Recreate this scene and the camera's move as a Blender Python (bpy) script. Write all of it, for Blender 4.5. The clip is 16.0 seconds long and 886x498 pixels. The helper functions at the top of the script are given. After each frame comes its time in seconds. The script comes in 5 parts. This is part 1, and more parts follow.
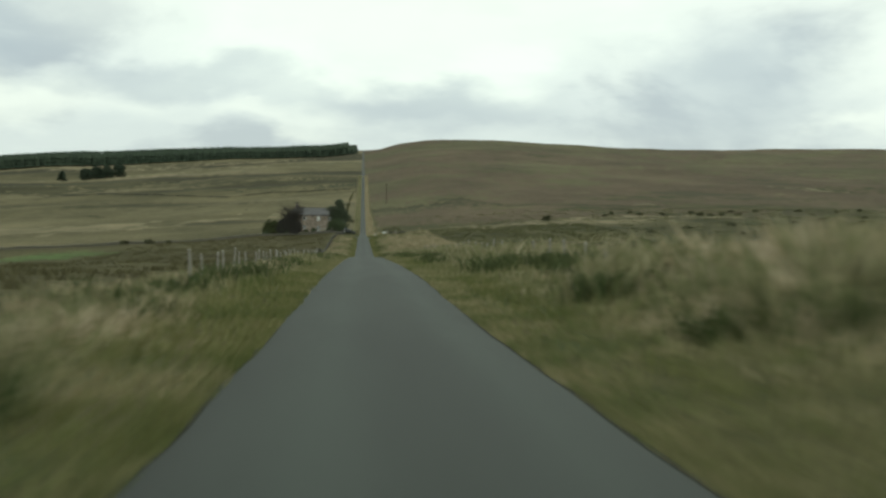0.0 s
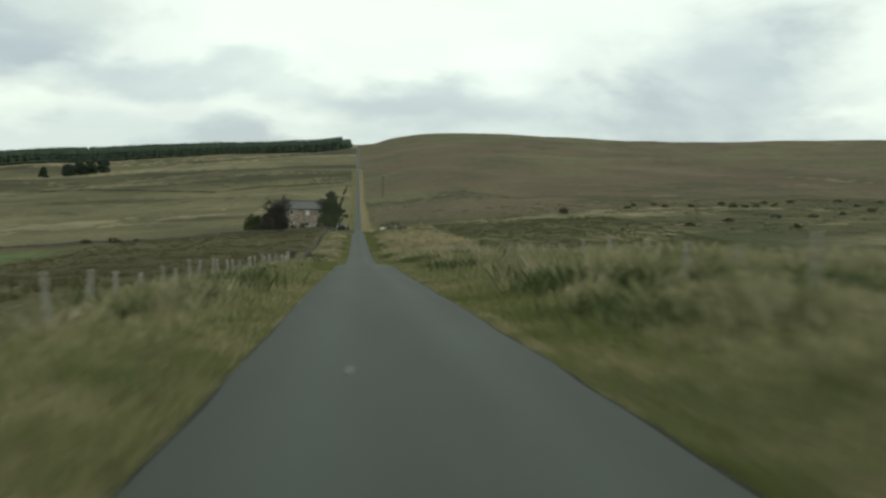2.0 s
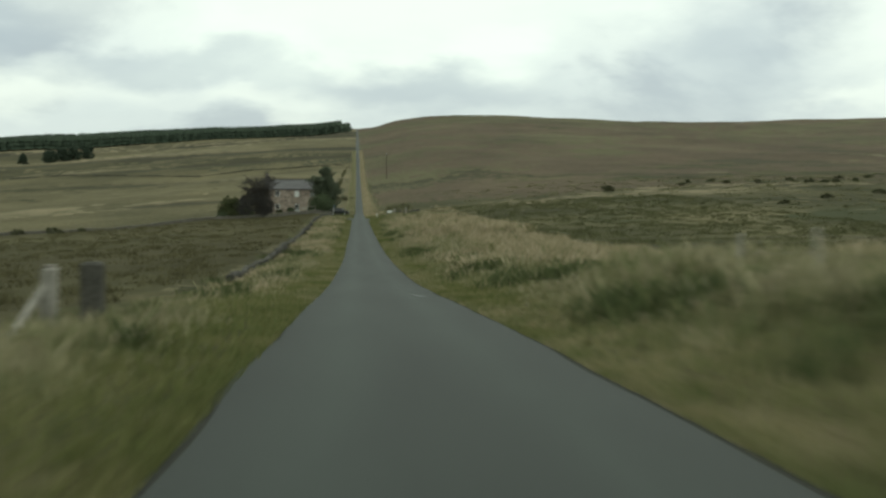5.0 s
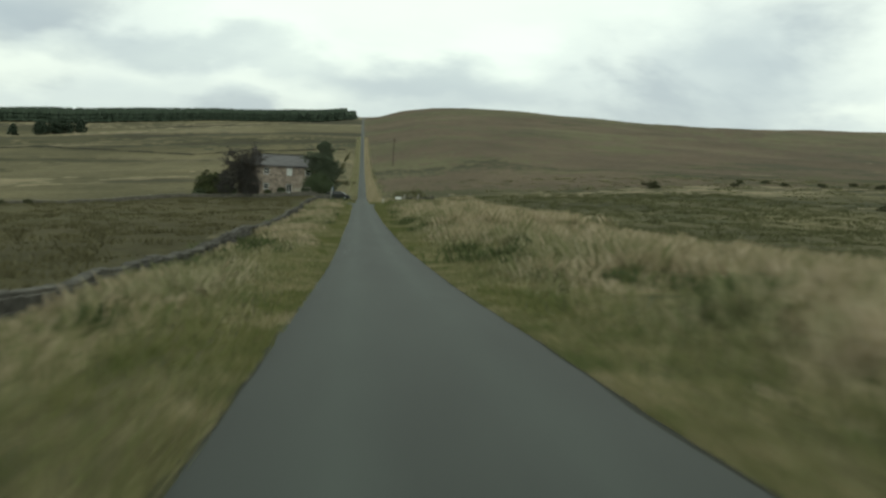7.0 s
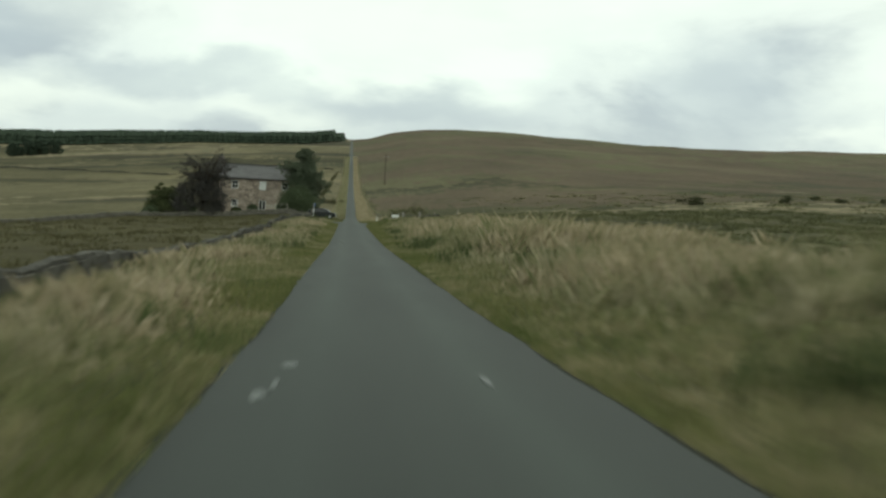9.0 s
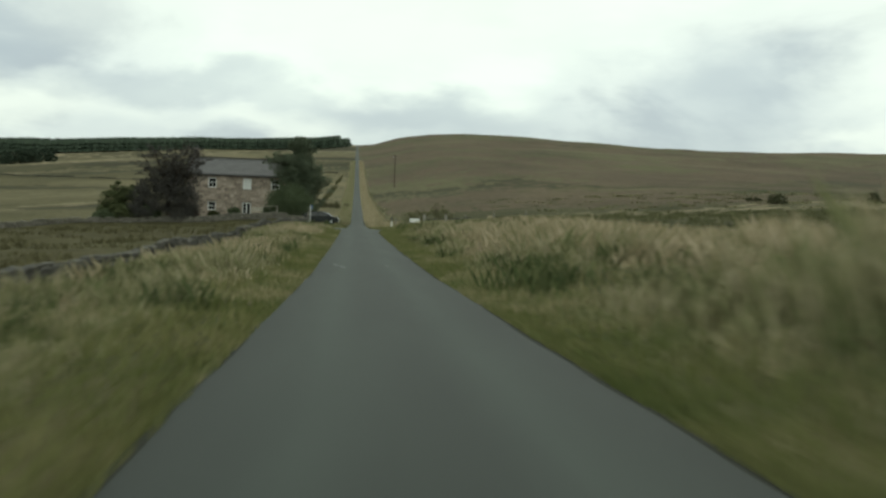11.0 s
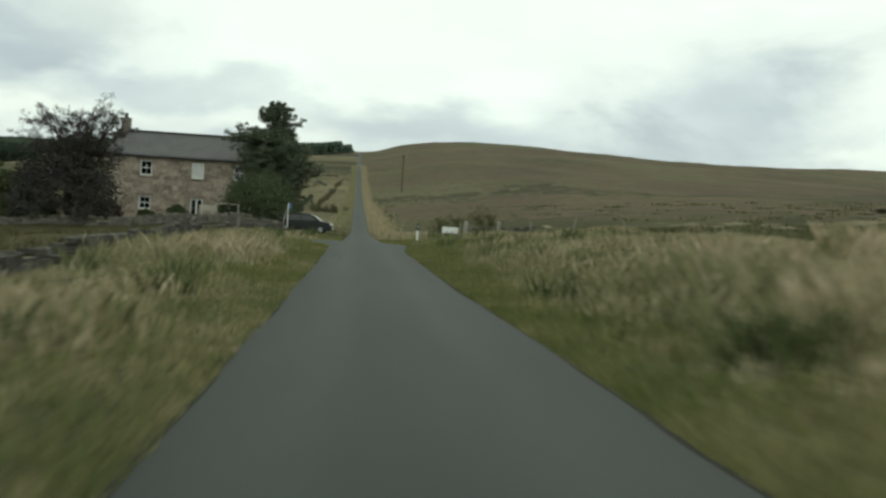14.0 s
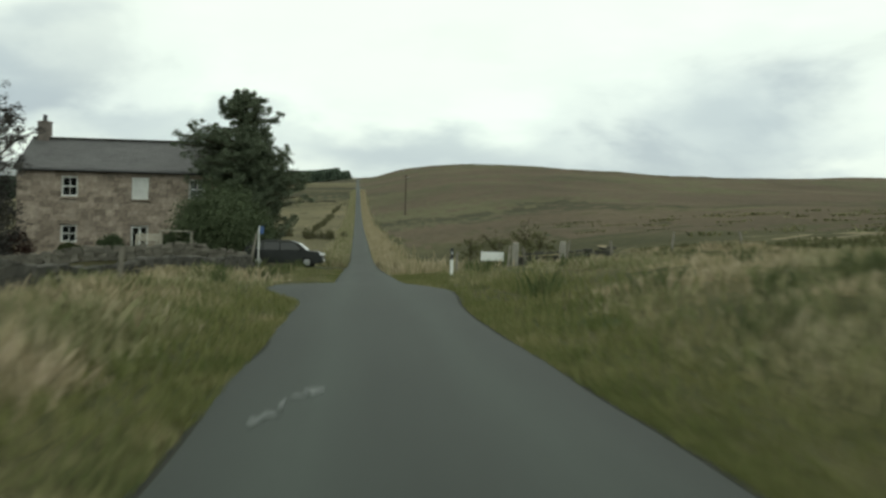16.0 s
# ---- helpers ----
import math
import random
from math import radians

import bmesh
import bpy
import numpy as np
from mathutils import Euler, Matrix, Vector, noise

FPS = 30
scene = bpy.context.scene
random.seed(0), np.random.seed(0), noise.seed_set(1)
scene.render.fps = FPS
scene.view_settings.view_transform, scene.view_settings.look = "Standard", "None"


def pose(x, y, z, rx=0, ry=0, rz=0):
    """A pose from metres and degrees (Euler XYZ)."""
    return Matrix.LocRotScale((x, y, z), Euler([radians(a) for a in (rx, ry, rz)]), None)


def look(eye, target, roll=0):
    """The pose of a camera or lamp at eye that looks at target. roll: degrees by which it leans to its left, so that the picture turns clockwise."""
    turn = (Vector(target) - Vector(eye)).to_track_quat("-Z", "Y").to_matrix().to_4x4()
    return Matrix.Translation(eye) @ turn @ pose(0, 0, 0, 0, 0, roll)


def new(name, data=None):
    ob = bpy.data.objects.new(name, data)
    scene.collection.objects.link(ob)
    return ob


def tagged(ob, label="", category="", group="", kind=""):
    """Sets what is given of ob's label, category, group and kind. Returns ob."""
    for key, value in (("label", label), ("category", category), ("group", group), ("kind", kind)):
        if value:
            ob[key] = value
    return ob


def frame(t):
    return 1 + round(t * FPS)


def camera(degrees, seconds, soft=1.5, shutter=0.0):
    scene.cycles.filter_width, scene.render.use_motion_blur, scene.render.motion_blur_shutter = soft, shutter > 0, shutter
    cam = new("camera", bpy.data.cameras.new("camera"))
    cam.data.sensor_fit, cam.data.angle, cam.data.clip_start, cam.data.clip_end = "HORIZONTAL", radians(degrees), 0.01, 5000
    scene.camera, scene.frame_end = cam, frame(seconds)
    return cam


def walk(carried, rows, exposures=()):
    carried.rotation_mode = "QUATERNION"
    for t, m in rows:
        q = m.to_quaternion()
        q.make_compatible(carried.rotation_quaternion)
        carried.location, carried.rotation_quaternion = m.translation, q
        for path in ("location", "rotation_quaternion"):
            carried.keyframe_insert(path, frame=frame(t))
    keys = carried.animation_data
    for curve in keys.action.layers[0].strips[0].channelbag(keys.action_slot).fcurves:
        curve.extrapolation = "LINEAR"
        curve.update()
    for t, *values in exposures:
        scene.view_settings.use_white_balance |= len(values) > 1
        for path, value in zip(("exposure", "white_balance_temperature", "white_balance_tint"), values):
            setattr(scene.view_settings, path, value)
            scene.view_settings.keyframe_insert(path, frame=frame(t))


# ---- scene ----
cam = camera(47.0, 16.0, soft=2.6, shutter=0.8)
walk(cam, [
    (0, pose(-0.44, -253.55, 11.11, 87.20, -1.23, -4.53)),
    (0.5, pose(-0.45, -244.47, 10.72, 86.98, -1.58, -4.42)),
    (1, pose(-0.46, -235.40, 10.36, 87.09, -1.11, -4.45)),
    (1.5, pose(-0.45, -226.34, 10.06, 87.17, -0.89, -4.61)),
    (2, pose(-0.45, -217.26, 9.63, 86.99, -0.84, -4.83)),
    (2.5, pose(-0.45, -208.13, 9.21, 87.20, -1.48, -4.98)),
    (3, pose(-0.44, -199.07, 8.78, 87.39, -1.53, -5.11)),
    (3.5, pose(-0.37, -190.20, 8.38, 87.33, -1.15, -5.10)),
    (4, pose(-0.33, -181.25, 7.96, 86.48, -0.15, -4.98)),
    (4.5, pose(-0.44, -172.82, 7.52, 86.29, 0.13, -4.84)),
    (7, pose(-0.67, -129.24, 4.74, 86.01, -3.04, -4.66)),
    (7.5, pose(-0.62, -120.86, 4.23, 86.47, -2.56, -4.93)),
    (8, pose(-0.60, -112.40, 3.76, 87.24, -3.12, -5.09)),
    (8.5, pose(-0.55, -104.22, 3.39, 87.24, -3.68, -5.20)),
    (9, pose(-0.50, -95.93, 3.05, 87.41, -2.86, -5.29)),
    (9.5, pose(-0.45, -87.69, 2.76, 87.70, -1.81, -5.28)),
    (12, pose(-0.49, -49.17, 1.82, 87.88, -3.20, -4.77)),
    (12.5, pose(-0.51, -42.16, 1.67, 87.99, -3.61, -4.82)),
    (13, pose(-0.51, -35.29, 1.58, 87.98, -3.52, -4.85)),
    (13.5, pose(-0.52, -28.83, 1.54, 88.16, -3.39, -4.88)),
    (14, pose(-0.52, -22.53, 1.47, 88.38, -3.47, -4.92)),
    (14.5, pose(-0.51, -16.48, 1.40, 88.56, -2.66, -4.94)),
    (15, pose(-0.52, -10.80, 1.35, 88.26, -2.10, -4.90)),
    (15.5, pose(-0.52, -5.46, 1.33, 88.77, -2.10, -4.83)),
    (16, pose(-0.48, -0.00, 1.32, 89.74, -1.36, -4.89)),
])

# ---- world, sun ----
SUN_ELEV, SUN_AZ = 48.0, 25.0            # degrees; azimuth from +y towards +x


def make_world():
    w = bpy.data.worlds.new("overcast_sky")
    scene.world = w
    w.use_nodes = True
    nt = w.node_tree
    n, l = nt.nodes, nt.links
    n.clear()
    out = n.new("ShaderNodeOutputWorld")
    tc = n.new("ShaderNodeTexCoord")
    sky = n.new("ShaderNodeTexSky")
    sky.sky_type = "NISHITA"
    sky.sun_disc = False
    sky.sun_elevation = radians(SUN_ELEV)
    sky.sun_rotation = radians(SUN_AZ)
    bg_sky = n.new("ShaderNodeBackground")
    bg_sky.inputs[1].default_value = 0.10
    l.new(sky.outputs[0], bg_sky.inputs[0])
    # cloud layer: direction flattened so that clouds stretch sideways near the horizon
    mp = n.new("ShaderNodeMapping")
    mp.inputs["Scale"].default_value = (1.0, 1.0, 2.4)
    mp.inputs["Location"].default_value = CLOUD_SHIFT
    l.new(tc.outputs["Generated"], mp.inputs[0])
    big = n.new("ShaderNodeTexNoise")
    big.inputs["Scale"].default_value = 3.6
    big.inputs["Detail"].default_value = 6
    big.inputs["Roughness"].default_value = 0.52
    big.inputs["Distortion"].default_value = 0.25
    l.new(mp.outputs[0], big.inputs["Vector"])
    ramp = n.new("ShaderNodeValToRGB")
    ramp.color_ramp.interpolation = "EASE"
    e = ramp.color_ramp.elements
    e[0].position, e[0].color = 0.355, (0.50, 0.59, 0.605, 1)
    e[1].position, e[1].color = 0.60, (1.0, 1.14, 1.01, 1)
    m = e.new(0.47)
    m.color = (0.84, 0.96, 0.89, 1)
    l.new(big.outputs["Fac"], ramp.inputs[0])
    # clouds are greyer where seen edge-on low over the hills, brighter overhead
    sep = n.new("ShaderNodeSeparateXYZ")
    l.new(tc.outputs["Generated"], sep.inputs[0])
    up = n.new("ShaderNodeMapRange")
    up.inputs["From Min"].default_value, up.inputs["From Max"].default_value = 0.11, 0.25
    up.inputs["To Min"].default_value, up.inputs["To Max"].default_value = 0.0, 0.74
    up.interpolation_type = "SMOOTHSTEP"
    l.new(sep.outputs[2], up.inputs["Value"])
    mul = n.new("ShaderNodeMix")
    mul.data_type = "RGBA"
    mul.inputs[7].default_value = (1.02, 1.13, 0.98, 1)
    l.new(up.outputs[0], mul.inputs[0])
    l.new(ramp.outputs[0], mul.inputs[6])
    # a greyer bank of cloud low over the hills
    low = n.new("ShaderNodeMapRange")
    low.inputs["From Min"].default_value, low.inputs["From Max"].default_value = 0.06, 0.13
    low.inputs["To Min"].default_value, low.inputs["To Max"].default_value = 0.45, 0.0
    low.interpolation_type = "SMOOTHSTEP"
    l.new(sep.outputs[2], low.inputs["Value"])
    bank = n.new("ShaderNodeMix")
    bank.data_type = "RGBA"
    bank.inputs[7].default_value = (0.60, 0.70, 0.69, 1)
    l.new(low.outputs[0], bank.inputs[0])
    l.new(mul.outputs[2], bank.inputs[6])
    # separate cloud masses, ragged at their edges: azimuth, elevation, half width and half height in radians, tone
    ragged = n.new("ShaderNodeTexNoise")
    ragged.inputs["Scale"].default_value, ragged.inputs["Detail"].default_value = 9.0, 5
    l.new(mp.outputs[0], ragged.inputs["Vector"])
    off = n.new("ShaderNodeVectorMath")
    off.operation = "MULTIPLY_ADD"
    l.new(ragged.outputs["Color"], off.inputs[0])
    off.inputs[1].default_value, off.inputs[2].default_value = (0.17, 0.0, 0.10), (-0.085, 0.0, -0.05)
    bent = n.new("ShaderNodeVectorMath")
    l.new(tc.outputs["Generated"], bent.inputs[0])
    l.new(off.outputs[0], bent.inputs[1])
    sky_col = bank.outputs[2]
    for az, el, w, h, tone, most in CLOUDS:
        sub = n.new("ShaderNodeVectorMath")
        sub.operation = "SUBTRACT"
        l.new(bent.outputs[0], sub.inputs[0])
        sub.inputs[1].default_value = (math.sin(az) * math.cos(el), math.cos(az) * math.cos(el), math.sin(el))
        scl = n.new("ShaderNodeVectorMath")
        scl.operation = "MULTIPLY"
        l.new(sub.outputs[0], scl.inputs[0])
        scl.inputs[1].default_value = (1 / w, 1.5, 1 / h)
        ln = n.new("ShaderNodeVectorMath")
        ln.operation = "LENGTH"
        l.new(scl.outputs[0], ln.inputs[0])
        mk = n.new("ShaderNodeMapRange")
        mk.interpolation_type = "SMOOTHSTEP"
        mk.inputs["From Min"].default_value, mk.inputs["From Max"].default_value = 0.15, 1.25
        mk.inputs["To Min"].default_value, mk.inputs["To Max"].default_value = most, 0.0
        l.new(ln.outputs["Value"], mk.inputs["Value"])
        lay = n.new("ShaderNodeMix")
        lay.data_type = "RGBA"
        lay.inputs[7].default_value = (*tone, 1)
        l.new(mk.outputs[0], lay.inputs[0])
        l.new(sky_col, lay.inputs[6])
        sky_col = lay.outputs[2]
    bg = n.new("ShaderNodeBackground")
    bg.inputs[1].default_value = 0.97
    l.new(sky_col, bg.inputs[0])
    mix = n.new("ShaderNodeMixShader")
    mix.inputs[0].default_value = 0.94
    l.new(bg_sky.outputs[0], mix.inputs[1])
    l.new(bg.outputs[0], mix.inputs[2])
    l.new(mix.outputs[0], out.inputs[0])


CLOUD_SHIFT = (4.1, 2.3, 0.5)
GREY, PALE = (0.50, 0.60, 0.62), (1.02, 1.14, 0.99)
CLOUDS = ((0.02, 0.185, 0.30, 0.10, PALE, 0.8), (0.56, 0.17, 0.12, 0.12, PALE, 0.7), (-0.36, 0.085, 0.16, 0.035, PALE, 0.8), (-0.10, 0.072, 0.10, 0.018, PALE, 0.6),
          (0.055, 0.088, 0.17, 0.030, GREY, 0.75), (0.36, 0.120, 0.12, 0.055, GREY, 0.70), (0.33, 0.070, 0.10, 0.030, GREY, 0.45), (-0.20, 0.105, 0.15, 0.022, GREY, 0.55),
          (-0.36, 0.150, 0.10, 0.030, GREY, 0.70), (-0.30, 0.195, 0.06, 0.020, GREY, 0.35), (0.485, 0.075, 0.05, 0.020, PALE, 0.6))
make_world()
sun = new("sun", bpy.data.lights.new("sun", "SUN"))
sun.data.energy, sun.data.angle, sun.data.color = 0.5, radians(25), (1.0, 0.97, 0.92)
sun.matrix_world = look((math.sin(radians(SUN_AZ)) * 200, math.cos(radians(SUN_AZ)) * 200, 200 * math.tan(radians(SUN_ELEV))), (0, 0, 0))


# ---- materials ----
def noise_node(n, l, vec, scale, detail=5, rough=0.55, stretch=None):
    if stretch:
        mp = n.new("ShaderNodeMapping")
        mp.inputs["Scale"].default_value = stretch
        l.new(vec, mp.inputs[0])
        vec = mp.outputs[0]
    t = n.new("ShaderNodeTexNoise")
    t.inputs["Scale"].default_value = scale
    t.inputs["Detail"].default_value = detail
    t.inputs["Roughness"].default_value = rough
    l.new(vec, t.inputs["Vector"])
    return t.outputs["Fac"]


def ramp_node(n, l, fac, stops):
    r = n.new("ShaderNodeValToRGB")
    e = r.color_ramp.elements
    while len(e) < len(stops):
        e.new(0.5)
    for el, (p, c) in zip(e, stops):
        el.position, el.color = p, (*c, 1)
    l.new(fac, r.inputs[0])
    return r.outputs[0]


def mix_col(n, l, fac, a, b, kind="MIX"):
    m = n.new("ShaderNodeMix")
    m.data_type, m.blend_type = "RGBA", kind
    for sock, v in ((m.inputs[0], fac), (m.inputs[6], a), (m.inputs[7], b)):
        if isinstance(v, (int, float)):
            sock.default_value = v
        elif isinstance(v, tuple):
            sock.default_value = (*v, 1)
        else:
            l.new(v, sock)
    return m.outputs[2]


def base_mat(name, rough=0.8, metal=0.0):
    m = bpy.data.materials.new(name)
    m.use_nodes = True
    nt = m.node_tree
    b = nt.nodes["Principled BSDF"]
    b.inputs["Roughness"].default_value = rough
    b.inputs["Metallic"].default_value = metal
    return m, nt.nodes, nt.links, b


def bump(n, l, b, height, strength=0.4, distance=0.05):
    bp = n.new("ShaderNodeBump")
    bp.inputs["Strength"].default_value = strength
    bp.inputs["Distance"].default_value = distance
    l.new(height, bp.inputs["Height"])
    l.new(bp.outputs[0], b.inputs["Normal"])


def mat_simple(name, c1, c2, scale=8.0, rough=0.8, metal=0.0, grain=0.3, bump_d=0.01, per_object=0.0, island=0.0):
    """Two tones at two scales of noise, with a fine relief."""
    m, n, l, b = base_mat(name, rough, metal)
    if rough > 0.75:
        b.inputs["Specular IOR Level"].default_value = 0.15
    pos = n.new("ShaderNodeNewGeometry").outputs["Position"]
    big = noise_node(n, l, pos, scale)
    fine = noise_node(n, l, pos, scale * 7)
    col = ramp_node(n, l, big, [(0.32, c1), (0.68, c2)])
    col = mix_col(n, l, grain, col, ramp_node(n, l, fine, [(0.3, tuple(v * 0.55 for v in c1)), (0.7, tuple(min(1, v * 1.3) for v in c2))]))
    if per_object or island:
        src = n.new("ShaderNodeObjectInfo").outputs["Random"] if per_object else n.new("ShaderNodeNewGeometry").outputs["Random Per Island"]
        amt = per_object or island
        tone = ramp_node(n, l, src, [(0.0, (1 - amt,) * 3), (1.0, (1 + amt,) * 3)])
        col = mix_col(n, l, 1.0, col, tone, "MULTIPLY")
    l.new(col, b.inputs["Base Color"])
    bump(n, l, b, fine, 0.5, bump_d)
    return m


def mat_island(name, stops, rough=0.7, patch=None, trans=0.0):
    """Leaves and blades: the tone differs from one to the next, and in patches over the ground."""
    m, n, l, b = base_mat(name, rough)
    g = n.new("ShaderNodeNewGeometry")
    fac = g.outputs["Random Per Island"]
    if patch:
        big = noise_node(n, l, g.outputs["Position"], patch, 3)
        mm = n.new("ShaderNodeMath")
        mm.operation = "MULTIPLY_ADD"
        l.new(big, mm.inputs[0])
        mm.inputs[1].default_value = 1.5
        sc = n.new("ShaderNodeMath")
        sc.operation = "MULTIPLY_ADD"
        l.new(fac, sc.inputs[0])
        sc.inputs[1].default_value, sc.inputs[2].default_value = 0.5, -0.5
        l.new(sc.outputs[0], mm.inputs[2])
        fac = mm.outputs[0]
    l.new(ramp_node(n, l, fac, stops), b.inputs["Base Color"])
    b.inputs["Specular IOR Level"].default_value = 0.2
    return m


def haze_tone(c):
    """Sky sheen and haze put into the ground colour: a little paler and greyer."""
    return c[0] * 1.16, c[1] * 1.17, c[2] * 1.5


def mat_land(name, stops, scale, stretch, fine_c, bands=None, patchy=0.7):
    """Open ground: large patches, streaks and a fine tufted grain."""
    m, n, l, b = base_mat(name, 0.95)
    # every ground tone carries painted haze in place of grazing sky sheen
    stops = [(p, haze_tone(c)) for p, c in stops]
    fine_c = haze_tone(fine_c)
    pos = n.new("ShaderNodeNewGeometry").outputs["Position"]
    big = noise_node(n, l, pos, scale, 7, 0.6, stretch)
    col = ramp_node(n, l, big, stops)
    mid = noise_node(n, l, pos, 0.028, 7, 0.68, (1.0, 0.6, 1.0))
    col = mix_col(n, l, patchy, col, ramp_node(n, l, mid, [(0.30, (0.55, 0.58, 0.55)), (0.50, (1.0, 1.0, 1.0)), (0.72, (1.45, 1.38, 1.35))]), "MULTIPLY")
    tuft = noise_node(n, l, pos, 0.9, 6, 0.7)
    tone = ramp_node(n, l, tuft, [(0.3, (0.55, 0.55, 0.5)), (0.7, (1.35, 1.3, 1.25))])
    col = mix_col(n, l, 0.7, col, tone, "MULTIPLY")
    if bands:
        bn = noise_node(n, l, pos, bands[0], 5, 0.55, bands[1])
        msk = ramp_node(n, l, bn, [(bands[2], (0, 0, 0)), (bands[2] + 0.05, (1, 1, 1))])
        col = mix_col(n, l, msk, col, fine_c)
    l.new(col, b.inputs["Base Color"])
    b.inputs["Specular IOR Level"].default_value = 0.03
    bump(n, l, b, tuft, 0.8, 0.25)
    return m


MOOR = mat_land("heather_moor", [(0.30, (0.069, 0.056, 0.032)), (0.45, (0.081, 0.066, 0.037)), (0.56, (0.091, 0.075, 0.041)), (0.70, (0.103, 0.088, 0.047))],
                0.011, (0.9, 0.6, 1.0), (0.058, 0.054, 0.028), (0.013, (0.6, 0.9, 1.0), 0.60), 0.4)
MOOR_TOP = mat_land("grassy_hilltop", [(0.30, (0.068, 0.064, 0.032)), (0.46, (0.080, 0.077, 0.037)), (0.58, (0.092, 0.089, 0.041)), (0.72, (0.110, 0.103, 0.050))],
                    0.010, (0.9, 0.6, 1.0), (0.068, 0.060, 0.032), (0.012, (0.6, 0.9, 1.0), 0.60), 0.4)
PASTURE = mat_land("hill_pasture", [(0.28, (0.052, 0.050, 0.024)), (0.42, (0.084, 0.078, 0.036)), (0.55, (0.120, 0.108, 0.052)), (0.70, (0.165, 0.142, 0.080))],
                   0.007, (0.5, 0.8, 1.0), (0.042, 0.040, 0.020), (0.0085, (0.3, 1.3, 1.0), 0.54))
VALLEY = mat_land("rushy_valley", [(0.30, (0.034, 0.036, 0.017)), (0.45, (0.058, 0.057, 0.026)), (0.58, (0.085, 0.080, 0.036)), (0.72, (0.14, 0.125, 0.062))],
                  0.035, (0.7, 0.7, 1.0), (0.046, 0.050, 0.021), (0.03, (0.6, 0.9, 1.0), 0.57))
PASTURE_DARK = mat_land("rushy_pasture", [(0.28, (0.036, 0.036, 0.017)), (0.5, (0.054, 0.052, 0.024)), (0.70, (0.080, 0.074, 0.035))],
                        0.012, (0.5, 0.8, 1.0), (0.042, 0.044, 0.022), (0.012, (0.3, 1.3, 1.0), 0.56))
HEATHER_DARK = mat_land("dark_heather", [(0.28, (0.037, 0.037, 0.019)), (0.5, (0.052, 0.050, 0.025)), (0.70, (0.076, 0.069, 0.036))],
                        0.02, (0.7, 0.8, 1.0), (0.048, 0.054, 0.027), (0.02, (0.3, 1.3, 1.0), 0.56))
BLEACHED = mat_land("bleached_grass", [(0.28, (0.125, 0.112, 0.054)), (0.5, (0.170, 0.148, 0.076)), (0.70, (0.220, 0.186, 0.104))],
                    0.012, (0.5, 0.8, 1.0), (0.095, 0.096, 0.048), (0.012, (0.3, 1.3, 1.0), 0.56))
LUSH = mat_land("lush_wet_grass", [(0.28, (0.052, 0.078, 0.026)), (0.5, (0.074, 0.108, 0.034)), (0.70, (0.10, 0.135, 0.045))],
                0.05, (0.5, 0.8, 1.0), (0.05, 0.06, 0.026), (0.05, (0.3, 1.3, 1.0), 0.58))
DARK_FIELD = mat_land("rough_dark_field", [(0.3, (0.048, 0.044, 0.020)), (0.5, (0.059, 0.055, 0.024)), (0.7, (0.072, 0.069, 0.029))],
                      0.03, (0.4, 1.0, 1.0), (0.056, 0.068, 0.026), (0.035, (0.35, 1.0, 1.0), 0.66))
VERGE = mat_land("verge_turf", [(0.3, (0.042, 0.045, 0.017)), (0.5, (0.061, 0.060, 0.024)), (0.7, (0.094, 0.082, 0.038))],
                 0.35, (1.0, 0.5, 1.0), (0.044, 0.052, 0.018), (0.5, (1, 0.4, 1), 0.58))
SOIL = mat_simple("dark_edge_soil", (0.014, 0.017, 0.013), (0.030, 0.032, 0.023), 5, 0.95, grain=0.4, bump_d=0.02)


def mat_asphalt():
    m, n, l, b = base_mat("worn_asphalt", 0.82)
    pos = n.new("ShaderNodeNewGeometry").outputs["Position"]
    big = noise_node(n, l, pos, 0.5, 5, 0.6, (2.0, 0.25, 1))
    fine = noise_node(n, l, pos, 55, 4, 0.7)
    col = ramp_node(n, l, big, [(0.3, (0.0172, 0.0240, 0.0196)), (0.7, (0.0262, 0.0354, 0.0290))])
    sep = n.new("ShaderNodeSeparateXYZ")
    l.new(pos, sep.inputs[0])
    # wheel tracks polished paler along the road, darker crown and edges
    ab = n.new("ShaderNodeMath")
    ab.operation = "ABSOLUTE"
    l.new(sep.outputs[0], ab.inputs[0])
    half = n.new("ShaderNodeMath")
    half.operation = "MULTIPLY"
    half.inputs[1].default_value = 0.5
    l.new(ab.outputs[0], half.inputs[0])
    track = ramp_node(n, l, half.outputs[0], [(0.0, (0.90,) * 3), (0.16, (0.96,) * 3), (0.36, (1.34,) * 3), (0.54, (1.02,) * 3), (0.70, (0.80,) * 3), (0.80, (0.66,) * 3), (1.0, (0.9,) * 3)])
    col = mix_col(n, l, 0.8, col, track, "MULTIPLY")
    col = mix_col(n, l, 0.5, col, ramp_node(n, l, fine, [(0.3, (0.5,) * 3), (0.7, (1.5,) * 3)]), "MULTIPLY")
    l.new(col, b.inputs["Base Color"])
    b.inputs["Specular IOR Level"].default_value = 0.35
    bump(n, l, b, fine, 0.6, 0.006)
    return m


